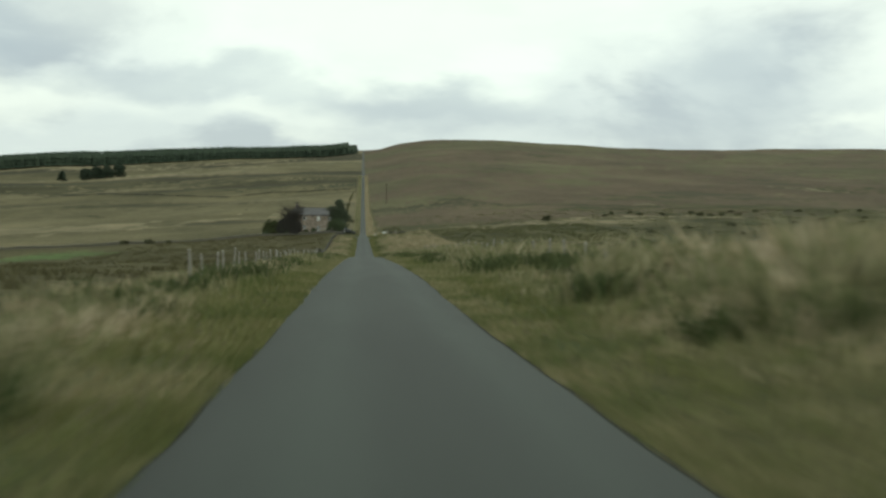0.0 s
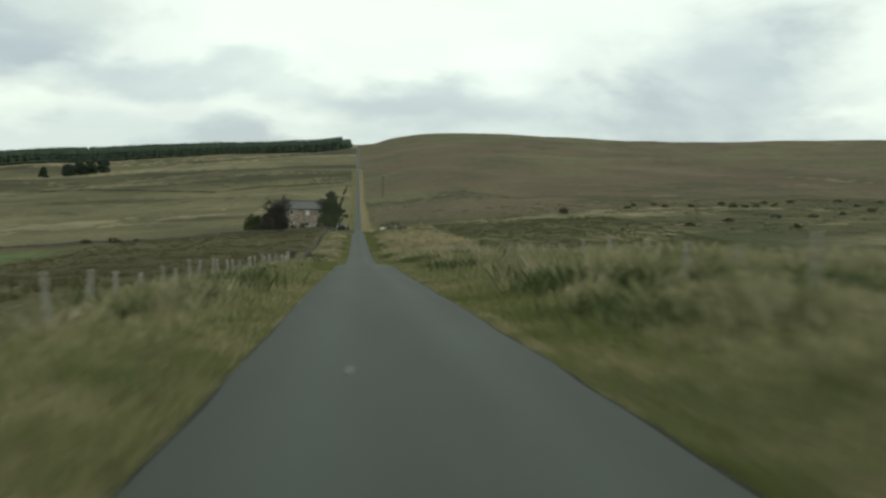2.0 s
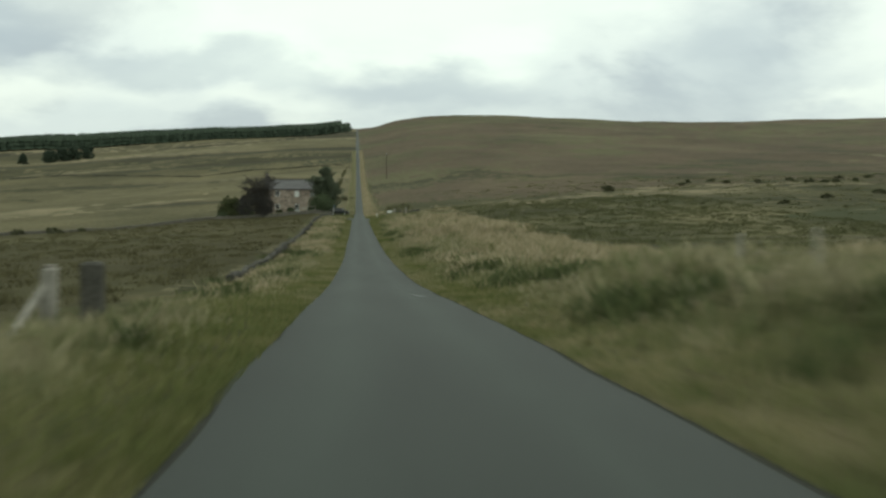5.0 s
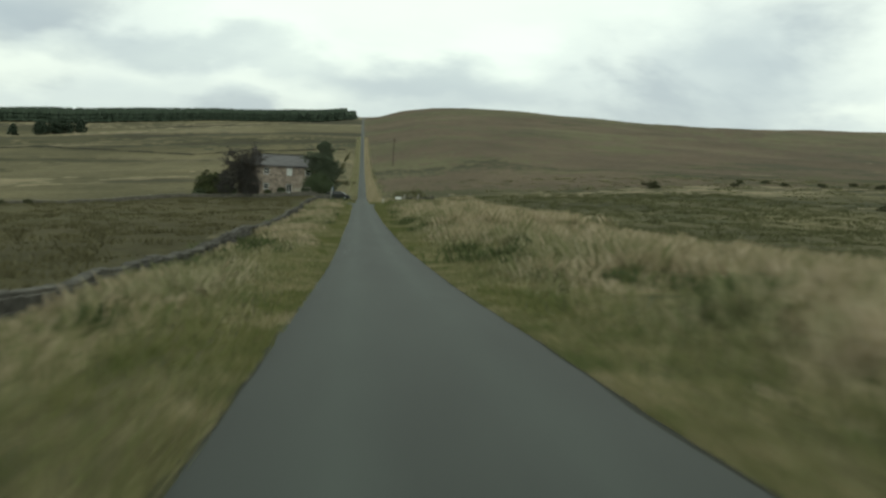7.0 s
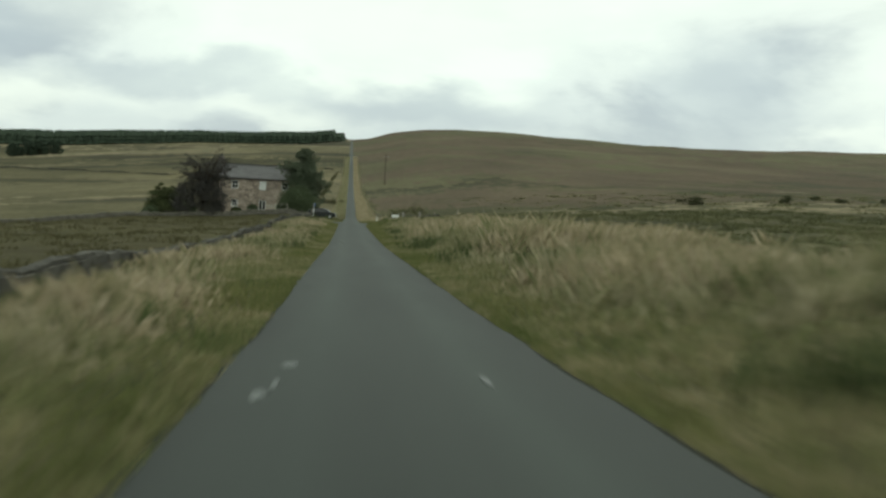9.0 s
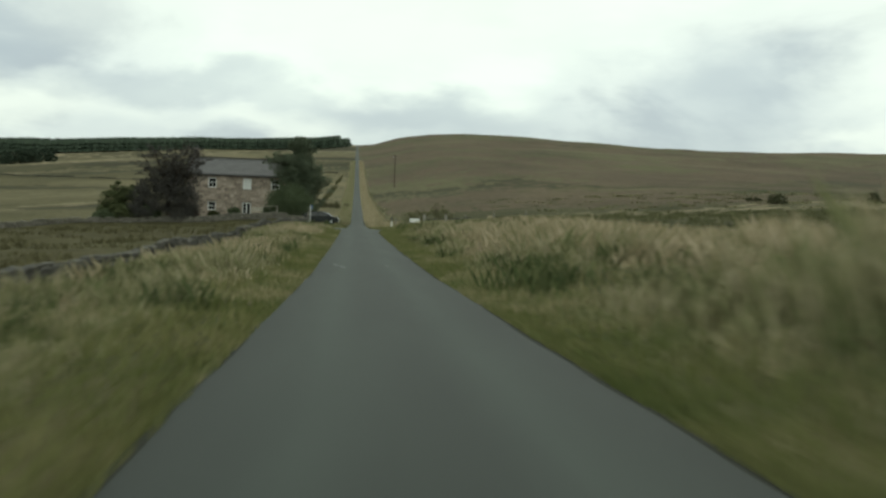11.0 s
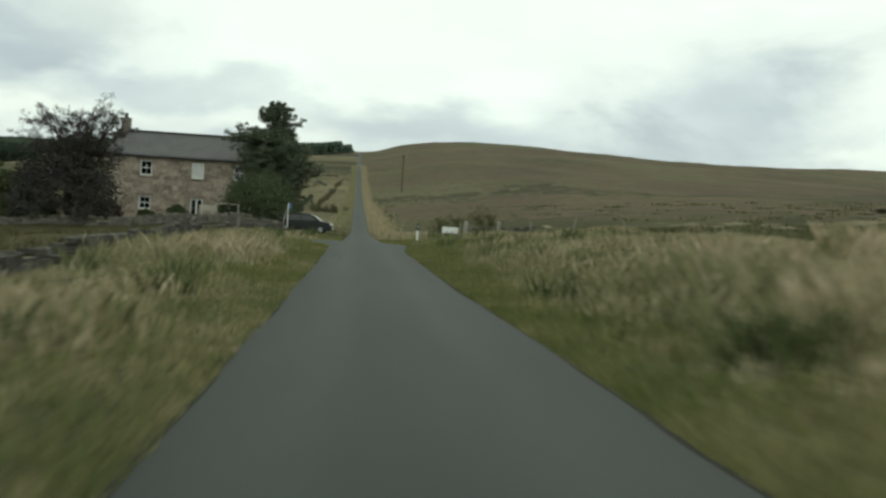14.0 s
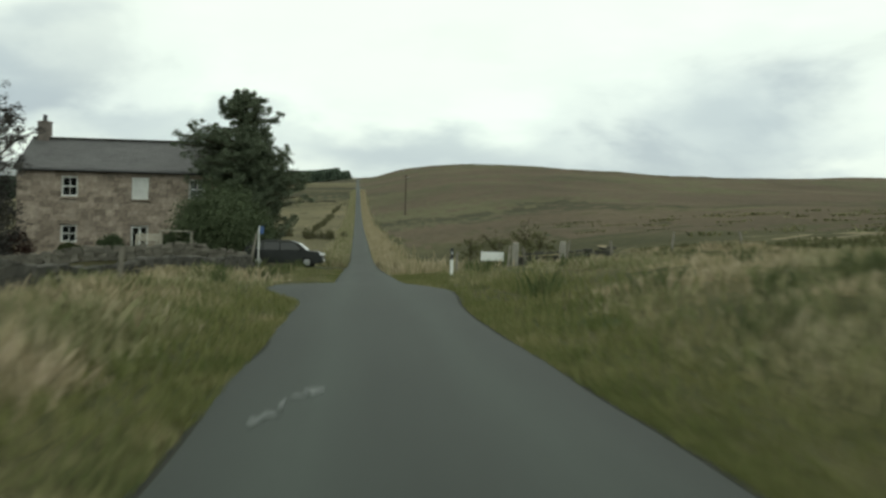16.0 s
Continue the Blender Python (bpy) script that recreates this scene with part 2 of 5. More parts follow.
ASPHALT = mat_asphalt()
PAINT_WORN = mat_simple("worn_white_road_paint", (0.036, 0.044, 0.040), (0.13, 0.145, 0.138), 14, 0.7, grain=0.5)
STONE = mat_simple("house_rubble_stone", (0.225, 0.180, 0.146), (0.43, 0.358, 0.295), 0.9, 0.9, grain=0.4, bump_d=0.02, per_object=0.30)
MORTAR = mat_simple("lime_mortar", (0.30, 0.250, 0.205), (0.41, 0.348, 0.292), 3, 0.95, bump_d=0.02)
DRYSTONE = mat_simple("lichened_dry_stone", (0.038, 0.037, 0.031), (0.100, 0.096, 0.082), 2.6, 0.95, grain=0.45, bump_d=0.03, per_object=0.3)
DRYSTONE_I = mat_simple("dry_stone_body", (0.036, 0.035, 0.029), (0.092, 0.088, 0.075), 2.6, 0.95, grain=0.45, bump_d=0.03, island=0.3)
GARDEN_STONE = mat_simple("pale_garden_stone", (0.100, 0.092, 0.076), (0.200, 0.186, 0.158), 2.6, 0.95, grain=0.4, bump_d=0.03, per_object=0.2)
GARDEN_STONE_I = mat_simple("pale_garden_wall_body", (0.095, 0.088, 0.073), (0.180, 0.168, 0.142), 2.6, 0.95, grain=0.4, bump_d=0.03, island=0.2)
PALE_STONE = mat_simple("pale_weathered_stone", (0.20, 0.19, 0.165), (0.36, 0.34, 0.30), 3, 0.95, grain=0.4, bump_d=0.02)
CHIMNEY_STONE = mat_simple("sooty_pink_stone", (0.125, 0.108, 0.098), (0.21, 0.182, 0.165), 2.5, 0.9, grain=0.35, bump_d=0.02)
POST_PALE = mat_simple("bleached_post_wood", (0.17, 0.16, 0.135), (0.36, 0.34, 0.30), 5, 0.9, grain=0.4, bump_d=0.01)
SLATE = mat_simple("grey_slate", (0.062, 0.061, 0.062), (0.092, 0.090, 0.090), 0.8, 0.6, grain=0.25, bump_d=0.006, island=0.06)
WHITE = mat_simple("white_gloss_paint", (0.76, 0.78, 0.76), (0.84, 0.85, 0.83), 3, 0.45, grain=0.08, bump_d=0.002)
BLIND = mat_simple("white_window_blind", (0.68, 0.69, 0.67), (0.76, 0.77, 0.75), 2, 0.8, grain=0.08, bump_d=0.002)
GUTTER = mat_simple("black_cast_iron", (0.018, 0.018, 0.020), (0.03, 0.03, 0.032), 5, 0.5, bump_d=0.002)
POST = mat_simple("weathered_post_wood", (0.115, 0.105, 0.086), (0.25, 0.23, 0.195), 5, 0.9, grain=0.4, bump_d=0.01, per_object=0.3)
POLE = mat_simple("creosoted_pole", (0.045, 0.035, 0.028), (0.09, 0.072, 0.058), 4, 0.9, bump_d=0.01)
BARK = mat_simple("rough_bark", (0.030, 0.024, 0.018), (0.075, 0.058, 0.042), 7, 0.95, bump_d=0.03)
GARDEN_WOOD = mat_simple("pale_garden_timber", (0.36, 0.33, 0.27), (0.50, 0.47, 0.40), 6, 0.8, bump_d=0.005)
RUBBER = mat_simple("tyre_rubber", (0.015, 0.015, 0.015), (0.025, 0.025, 0.025), 12, 0.85, bump_d=0.003)
ALLOY = mat_simple("alloy_wheel", (0.42, 0.43, 0.44), (0.55, 0.56, 0.57), 8, 0.35, 0.8, bump_d=0.001)
SIGN_BACK = mat_simple("galvanised_steel", (0.40, 0.42, 0.43), (0.52, 0.54, 0.55), 6, 0.45, 0.6, bump_d=0.001)
SIGN_BLUE = mat_simple("blue_sign_face", (0.03, 0.08, 0.22), (0.04, 0.10, 0.26), 5, 0.4, bump_d=0.001)
WIRE = mat_simple("rusty_wire", (0.12, 0.10, 0.08), (0.20, 0.17, 0.14), 9, 0.7, 0.5, bump_d=0.001)


def mat_car_paint():
    m, n, l, b = base_mat("dark_green_car_paint", 0.4)
    pos = n.new("ShaderNodeNewGeometry").outputs["Position"]
    dirt = noise_node(n, l, pos, 3.0)
    l.new(ramp_node(n, l, dirt, [(0.35, (0.004, 0.006, 0.005)), (0.75, (0.009, 0.012, 0.010))]), b.inputs["Base Color"])
    b.inputs["Specular IOR Level"].default_value = 0.3
    b.inputs["Coat Weight"].default_value = 0.25
    b.inputs["Coat Roughness"].default_value = 0.08
    return m


def mat_glass():
    m, n, l, b = base_mat("window_glass", 0.06)
    b.inputs["Base Color"].default_value = (0.012, 0.014, 0.014, 1)
    b.inputs["Specular IOR Level"].default_value = 0.6
    return m


CAR_PAINT, GLASS = mat_car_paint(), mat_glass()
LAMP_LENS, _n, _l, _b = base_mat("headlamp_lens", 0.12)
_b.inputs["Base Color"].default_value = (0.75, 0.77, 0.78, 1)
_b.inputs["Coat Weight"].default_value = 1.0

STRAW = mat_island("tall_straw_grass", [(0.06, (0.135, 0.150, 0.064)), (0.30, (0.250, 0.232, 0.125)), (0.52, (0.390, 0.325, 0.208)), (0.85, (0.510, 0.425, 0.305))], 0.8, 0.75)
STRAW_DULL = mat_island("rushy_brown_grass", [(0.08, (0.130, 0.150, 0.064)), (0.34, (0.204, 0.206, 0.101)), (0.60, (0.300, 0.275, 0.160)), (0.90, (0.425, 0.372, 0.255))], 0.8, 0.75)
GREEN_GRASS = mat_island("verge_grass", [(0.1, (0.104, 0.132, 0.046)), (0.38, (0.168, 0.174, 0.074)), (0.64, (0.250, 0.228, 0.116)), (0.92, (0.36, 0.308, 0.192))], 0.8, 0.9)
HEATH = mat_island("heather_and_rush", [(0.1, (0.088, 0.080, 0.040)), (0.45, (0.100, 0.092, 0.046)), (0.8, (0.116, 0.106, 0.054))], 0.9, 0.2)
RUSHY = mat_island("rushy_moor_grass", [(0.1, (0.078, 0.082, 0.038)), (0.45, (0.096, 0.100, 0.047)), (0.8, (0.122, 0.120, 0.058))], 0.9, 0.2)
GORSE = mat_island("gorse_leaves", [(0.0, (0.044, 0.050, 0.024)), (0.5, (0.066, 0.072, 0.034)), (1.0, (0.094, 0.096, 0.048))], 0.8)
RUSH = mat_island("rush_clumps", [(0.15, (0.070, 0.078, 0.034)), (0.5, (0.110, 0.112, 0.052)), (0.85, (0.22, 0.20, 0.11))], 0.9, 0.06)
RUSH_DARK = mat_island("dark_rushes", [(0.1, (0.050, 0.070, 0.026)), (0.5, (0.080, 0.104, 0.040)), (0.9, (0.135, 0.145, 0.064))], 0.9)
LUSH_GRASS = mat_island("fresh_edge_grass", [(0.1, (0.098, 0.120, 0.038)), (0.4, (0.140, 0.152, 0.054)), (0.7, (0.195, 0.190, 0.080)), (0.95, (0.28, 0.25, 0.13))], 0.8, 0.45)
BEECH_LEAF = mat_island("copper_beech_leaves", [(0.0, (0.048, 0.046, 0.043)), (0.5, (0.057, 0.054, 0.049)), (1.0, (0.070, 0.065, 0.058))], 0.85)
PINE_NEEDLE = mat_island("pine_needles", [(0.0, (0.082, 0.102, 0.068)), (0.5, (0.112, 0.138, 0.090)), (1.0, (0.145, 0.172, 0.110))], 0.9)
BUSH_LEAF = mat_island("evergreen_shrub_leaves", [(0.0, (0.066, 0.086, 0.046)), (0.5, (0.082, 0.106, 0.056)), (1.0, (0.104, 0.130, 0.068))], 0.9)
LIGHT_LEAF = mat_island("willow_leaves", [(0.0, (0.040, 0.052, 0.022)), (0.5, (0.072, 0.088, 0.036)), (1.0, (0.12, 0.13, 0.058))], 0.9)
HEDGE_LEAF = mat_island("olive_hedge_leaves", [(0.0, (0.080, 0.082, 0.042)), (0.5, (0.110, 0.108, 0.056)), (1.0, (0.150, 0.140, 0.074))], 0.9)
SAPLING_LEAF = mat_island("sapling_leaves", [(0.0, (0.075, 0.080, 0.036)), (0.5, (0.110, 0.115, 0.052)), (1.0, (0.155, 0.150, 0.075))], 0.9)
RED_LEAF = mat_island("red_shrub_leaves", [(0.0, (0.022, 0.014, 0.012)), (0.5, (0.042, 0.022, 0.018)), (1.0, (0.075, 0.038, 0.03))], 0.85)
CONIFER = mat_island("far_conifers", [(0.0, (0.034, 0.050, 0.034)), (0.5, (0.042, 0.060, 0.040)), (1.0, (0.050, 0.070, 0.046))], 0.9)

# ---- the lie of the land ----
PROFILE = ((-900, 29.82), (-500, 18.82), (-300, 12.02), (-262, 10.34), (-253, 9.94), (-244, 9.55), (-235, 9.19), (-226, 8.92), (-217, 8.48), (-208, 8.06), (-199, 7.61),
           (-190, 7.16), (-181, 6.69), (-172, 6.21), (-163, 5.82), (-154, 5.25), (-145, 4.61), (-136, 3.94), (-127, 3.3), (-118, 2.84), (-109, 2.38), (-100, 1.99), (-91, 1.65),
           (-82, 1.34), (-73, 1.12), (-64, 0.94), (-55, 0.74), (-46, 0.53), (-37, 0.35), (-28, 0.27), (-19, 0.18), (-10, 0.12), (-1, 0.09), (8, 0.11), (17, 0.13), (26, 0.14), (35,
           -0.02), (60, -0.3), (75, -0.4), (90, -0.1), (105, 0.5), (140, 1.8), (207, 4.5), (270, 8.2), (344, 13.3), (413, 20), (550, 30), (800, 47), (1000, 62), (1250, 80), (1330,
           83), (1500, 78), (2200, 40), (4600, 20))
_ys = np.arange(-900, 4601, 1.0)
_zs = np.interp(_ys, *np.array(PROFILE, float).T)
_k = np.hanning(15)
_zs = np.convolve(np.pad(_zs, 7, mode="edge"), _k / _k.sum(), "valid")


def smooth(a, b, v):
    t = np.clip((np.asarray(v, float) - a) / (b - a), 0, 1)
    return t * t * (3 - 2 * t)


def road_z(y):
    return np.interp(y, _ys, _zs)


def wave(x, y, s, k):
    """Soft hummocks with no repeat that shows."""
    x, y = np.asarray(x, float) / s, np.asarray(y, float) / s
    return (np.sin(x * 1.3 + 1.7 * k + 1.1 * np.sin(y * 0.7 + k)) * np.sin(y * 1.1 + 2.3 * k + 1.3 * np.sin(x * 0.6 - k))
            + 0.5 * np.sin(x * 2.9 - y * 1.7 + k) * np.sin(y * 2.3 + x * 0.9 - 2 * k))


def half_width(y):
    """Left and right half width of the tarmac: a mouth at the junction, then a narrow lane."""
    at = [-235, -210, -185, -160, -125, -95, -65, -35, -5, 12]
    left = np.interp(y, at, [1.53, 1.56, 1.61, 1.61, 1.57, 1.52, 1.61, 1.56, 1.58, 1.55]) + 1.2 * smooth(19, 26, y) - 1.6 * smooth(28.5, 33, y)
    right = np.interp(y, at, [1.27, 1.48, 1.56, 1.63, 1.66, 1.73, 1.75, 1.75, 1.69, 1.56]) + 0.6 * smooth(16, 28, y) - 1.0 * smooth(27, 35, y)
    return left, right


CREST_X = (0, 40, 64, 88, 113, 137, 185, 234, 282, 331, 379, 427, 500, 700, 1000)
CREST_Z = (82, 89.3, 93.0, 96.0, 97.2, 97.4, 96.9, 95.4, 93.3, 90.2, 88.2, 89.2, 91.7, 97, 100)


def value_noise(x, y, sx, sy, seed, octaves=3):
    """Patchy noise over the plan, about -0.5 to 0.5, with its own size along x and y."""
    out, amp, tot = 0.0, 1.0, 0.0
    for o in range(octaves):
        u, v = np.asarray(x, float) / sx * 2 ** o + 17.3 * o, np.asarray(y, float) / sy * 2 ** o + 5.1 * o
        i, j = np.floor(u), np.floor(v)
        a, b = u - i, v - j
        a, b = a * a * (3 - 2 * a), b * b * (3 - 2 * b)

        def h(p, q):
            s = np.sin(p * 127.1 + q * 311.7 + seed * 74.7) * 43758.5453
            return s - np.floor(s)
        out = out + amp * ((h(i, j) * (1 - a) + h(i + 1, j) * a) * (1 - b) + (h(i, j + 1) * (1 - a) + h(i + 1, j + 1) * a) * b - 0.5)
        tot += amp
        amp *= 0.6
    return out / tot * 1.5


def land(x, y):
    x, y = np.asarray(x, float), np.asarray(y, float)
    z = road_z(y)
    wl, wr = half_width(y)
    r, q = np.maximum(x, 0), np.maximum(-x, 0)
    # right: a low bank, then the moor, rising beyond the junction
    z = z + 0.35 * smooth(2.4, 6.0, r) * (1 - smooth(30, 60, y)) - 0.35 * smooth(9, 30, r) * (1 - smooth(-60, 40, y))
    rise = np.interp(y, [-80, 20, 77, 300, 600, 1000, 1250, 1500], [0, 4.0, 8.4, 10, 10, 10, 6, 0])
    z = z + rise * (1 - np.exp(-np.maximum(r - 3, 0) / 60))
    crest = np.interp(r, CREST_X, CREST_Z)
    hill = crest * np.clip(y / 1200, 0.01, 1) ** 1.15 - 0.04 * np.maximum(y - 1200, 0)
    w = smooth(150, 400, y) * smooth(8, 55, r) * (1 - smooth(2500, 4000, y))
    z = z * (1 - w) + hill * w
    # left: verge, then fields that fall away to the side
    z = z - 0.065 * np.maximum(q - 9, 0) * (1 - 0.75 * smooth(700, 1600, q)) * (1 - 0.85 * (1 - smooth(-260, -60, y)))
    z = z - np.interp(y, [-300, -145, -115, -97, -79, -17, 20, 46], [0.5, 0.55, 0.80, 0.72, 0.58, 0.36, 0.20, 0.0]) * smooth(2.4, 7.4, q)
    # garden terrace round the house
    z = z + 1.0 * smooth(5, 10, q) * smooth(50, 55, y) * (1 - smooth(85, 110, y)) * (1 - smooth(30, 45, q))
    z = z + 0.14 * smooth(2.0, 3.6, q) * smooth(36, 46, y) * (1 - smooth(64, 78, y)) * (1 - smooth(9, 14, q))
    # hummocks, none on the road
    off = smooth(2.2, 8.0, np.maximum(r, q))
    z = z + off * (0.10 * wave(x, y, 2.6, 1) + 0.16 * wave(x, y, 9, 2))
    far = smooth(40, 300, np.maximum(np.maximum(r, q), y - 60))
    z = z + far * (1.2 * wave(x, y, 60, 3) + 2.0 * wave(x, y, 170, 4)) * smooth(6, 60, np.maximum(r, q))
    # bed of the road
    z = z - 0.055 * (1 - smooth(0.0, 0.5, np.maximum(x - wr, -x - wl)))
    inside = (x > -wl + 0.3) & (x < wr - 0.3)
    return np.where(inside, z - 0.06, z)


# ---- mesh helpers ----
def mesh_from(name, verts, faces, mats, smooth_shade=False, mat_idx=None):
    me = bpy.data.meshes.new(name)
    me.from_pydata([tuple(v) for v in verts], [], [tuple(f) for f in faces])
    for m in mats:
        me.materials.append(m)
    if mat_idx is not None:
        me.polygons.foreach_set("material_index", np.asarray(mat_idx, np.int32))
    if smooth_shade:
        me.polygons.foreach_set("use_smooth", np.ones(len(me.polygons), bool))
    me.update()
    return me


def mesh_tris(name, v, tri_per, mats, mat_idx=None):
    """Fast mesh from an array of loose triangles or quads (n, k, 3)."""
    n, k, _ = v.shape
    me = bpy.data.meshes.new(name)
    me.vertices.add(n * k)
    me.vertices.foreach_set("co", v.reshape(-1).astype(np.float32))
    me.loops.add(n * k)
    me.loops.foreach_set("vertex_index", np.arange(n * k, dtype=np.int32))
    me.polygons.add(n)
    me.polygons.foreach_set("loop_start", np.arange(0, n * k, k, dtype=np.int32))
    for m in mats:
        me.materials.append(m)
    if mat_idx is not None:
        me.polygons.foreach_set("material_index", np.asarray(mat_idx, np.int32))
    me.update(calc_edges=True)
    me.validate()
    return me


def part(name, bm, material, parent, label=""):
    me = bpy.data.meshes.new(name)
    bm.to_mesh(me)
    bm.free()
    me.materials.append(material)
    ob = new(name, me)
    if parent is not None:
        ob.parent = parent
    if label:
        tagged(ob, label)
    return ob


def part_mesh(name, me, parent, label=""):
    ob = new(name, me)
    ob.parent = parent
    if label:
        tagged(ob, label)
    return ob


def thing(name, x, y, z, label, category, group="", rz=0.0):
    ob = new(name)
    ob.matrix_world = pose(x, y, z, 0, 0, rz)
    return tagged(ob, label, category, group)


def box_into(bm, cx, cy, cz, sx, sy, sz, bevel=0.0, rot=None):
    r = bmesh.ops.create_cube(bm, size=1.0)
    vs = r["verts"]
    m = Matrix.Translation((cx, cy, cz)) @ (rot or Matrix()) @ Matrix.Diagonal((sx, sy, sz, 1))
    bmesh.ops.transform(bm, matrix=m, verts=vs)
    if bevel:
        es = list({e for v in vs for e in v.link_edges})
        bmesh.ops.bevel(bm, geom=es, offset=bevel, segments=1, affect="EDGES", profile=0.7)


def box(cx, cy, cz, sx, sy, sz, bevel=0.0, rot=None):
    bm = bmesh.new()
    box_into(bm, cx, cy, cz, sx, sy, sz, bevel, rot)
    return bm


def tube_into(bm, pts, radii, seg=8):
    """A tapered tube through the points."""
    rings = []
    for i, (p, r) in enumerate(zip(pts, radii)):
        p = Vector(p)
        a = Vector(pts[max(i - 1, 0)])
        b = Vector(pts[min(i + 1, len(pts) - 1)])
        d = (b - a).normalized()
        q = d.to_track_quat("Z", "Y").to_matrix()
        rings.append([bm.verts.new(p + q @ Vector((math.cos(t) * r, math.sin(t) * r, 0))) for t in (2 * math.pi * k / seg for k in range(seg))])
    for a, b in zip(rings, rings[1:]):
        for k in range(seg):
            bm.faces.new((a[k], a[(k + 1) % seg], b[(k + 1) % seg], b[k]))
    bm.faces.new(rings[0][::-1])
    bm.faces.new(rings[-1])


def tube(pts, radii, seg=8):
    bm = bmesh.new()
    tube_into(bm, pts, radii, seg)
    return bm


# ---- ground ----
def axis(*parts):
    out = []
    for a, b, step in parts:
        out += list(np.arange(a, b, step))
    return np.array(out)


def build_ground():
    xs = axis((-3000, -900, 150), (-900, -460, 20), (-460, -60, 5), (-60, -14, 2.0), (-14, -3, 0.6), (-3, 3, 0.25), (3, 20, 0.7), (20, 60, 2.5), (60, 460, 5), (460, 900, 20), (900, 3001, 150))
    ys = axis((-900, -300, 40), (-300, -264, 4), (-264, 70, 1.0), (70, 160, 2), (160, 400, 4), (400, 900, 6), (900, 1500, 12), (1500, 4600, 155))
    X, Y = np.meshgrid(xs, ys)
    Z = land(X, Y)
    ny, nx = X.shape
    verts = np.stack([X, Y, Z], -1).reshape(-1, 3)
    i = (np.arange(ny - 1)[:, None] * nx + np.arange(nx - 1)[None, :]).reshape(-1)
    faces = np.stack([i, i + 1, i + nx + 1, i + nx], -1)
    cx = (X[:-1, :-1] + X[1:, 1:]).reshape(-1) / 2
    cy = (Y[:-1, :-1] + Y[1:, 1:]).reshape(-1) / 2
    jx = cx + 2.5 * wave(cx, cy, 7, 5)
    jy = cy + 3 * wave(cx, cy, 12, 6)
    # right: rushy valley, brown heather above it, greener grass towards the top
    nz = value_noise(cx, cy, 150, 120, 1, 4)
    fine = value_noise(cx, cy, 60, 45, 2)
    up = np.interp(cy, [60, 130, 200, 420, 560, 900], [-0.50, -0.22, 0.0, 0.04, 0.14, 0.28])
    dither = np.random.default_rng(12).normal(size=len(cx))
    v = nz + 0.35 * fine + up + 0.10 * dither
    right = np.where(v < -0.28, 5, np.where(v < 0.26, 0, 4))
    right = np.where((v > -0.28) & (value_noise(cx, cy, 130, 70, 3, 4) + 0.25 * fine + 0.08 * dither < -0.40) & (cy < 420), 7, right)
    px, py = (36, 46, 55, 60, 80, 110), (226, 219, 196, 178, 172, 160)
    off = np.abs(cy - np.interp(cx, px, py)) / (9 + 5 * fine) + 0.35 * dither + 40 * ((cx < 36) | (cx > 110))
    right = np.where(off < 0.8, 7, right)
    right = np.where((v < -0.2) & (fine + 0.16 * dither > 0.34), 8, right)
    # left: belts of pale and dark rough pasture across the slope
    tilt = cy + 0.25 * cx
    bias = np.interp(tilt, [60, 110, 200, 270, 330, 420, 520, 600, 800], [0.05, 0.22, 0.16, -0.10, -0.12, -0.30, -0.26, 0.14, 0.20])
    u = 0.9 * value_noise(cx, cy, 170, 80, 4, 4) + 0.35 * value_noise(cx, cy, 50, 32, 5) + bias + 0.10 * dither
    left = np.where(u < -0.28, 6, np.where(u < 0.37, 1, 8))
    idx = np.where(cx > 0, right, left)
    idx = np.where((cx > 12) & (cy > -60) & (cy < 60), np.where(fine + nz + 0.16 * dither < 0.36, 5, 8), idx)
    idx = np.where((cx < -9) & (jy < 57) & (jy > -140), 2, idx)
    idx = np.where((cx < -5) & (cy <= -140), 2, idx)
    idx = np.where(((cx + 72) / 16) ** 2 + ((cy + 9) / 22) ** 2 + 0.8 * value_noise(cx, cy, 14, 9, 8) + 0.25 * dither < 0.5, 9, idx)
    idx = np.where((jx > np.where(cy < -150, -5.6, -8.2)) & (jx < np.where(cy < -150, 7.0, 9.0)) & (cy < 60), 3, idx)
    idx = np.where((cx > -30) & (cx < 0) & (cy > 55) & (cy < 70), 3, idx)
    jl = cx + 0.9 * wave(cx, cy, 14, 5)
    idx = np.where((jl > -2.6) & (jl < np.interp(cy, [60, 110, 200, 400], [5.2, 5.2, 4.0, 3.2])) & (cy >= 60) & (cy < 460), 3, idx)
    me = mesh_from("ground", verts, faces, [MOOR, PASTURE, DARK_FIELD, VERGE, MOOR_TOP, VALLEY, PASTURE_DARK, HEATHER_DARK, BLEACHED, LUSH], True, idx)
    tagged(new("ground", me), "rolling moorland of brown heather and pale rough pasture", "ground", kind="structure")


build_ground()


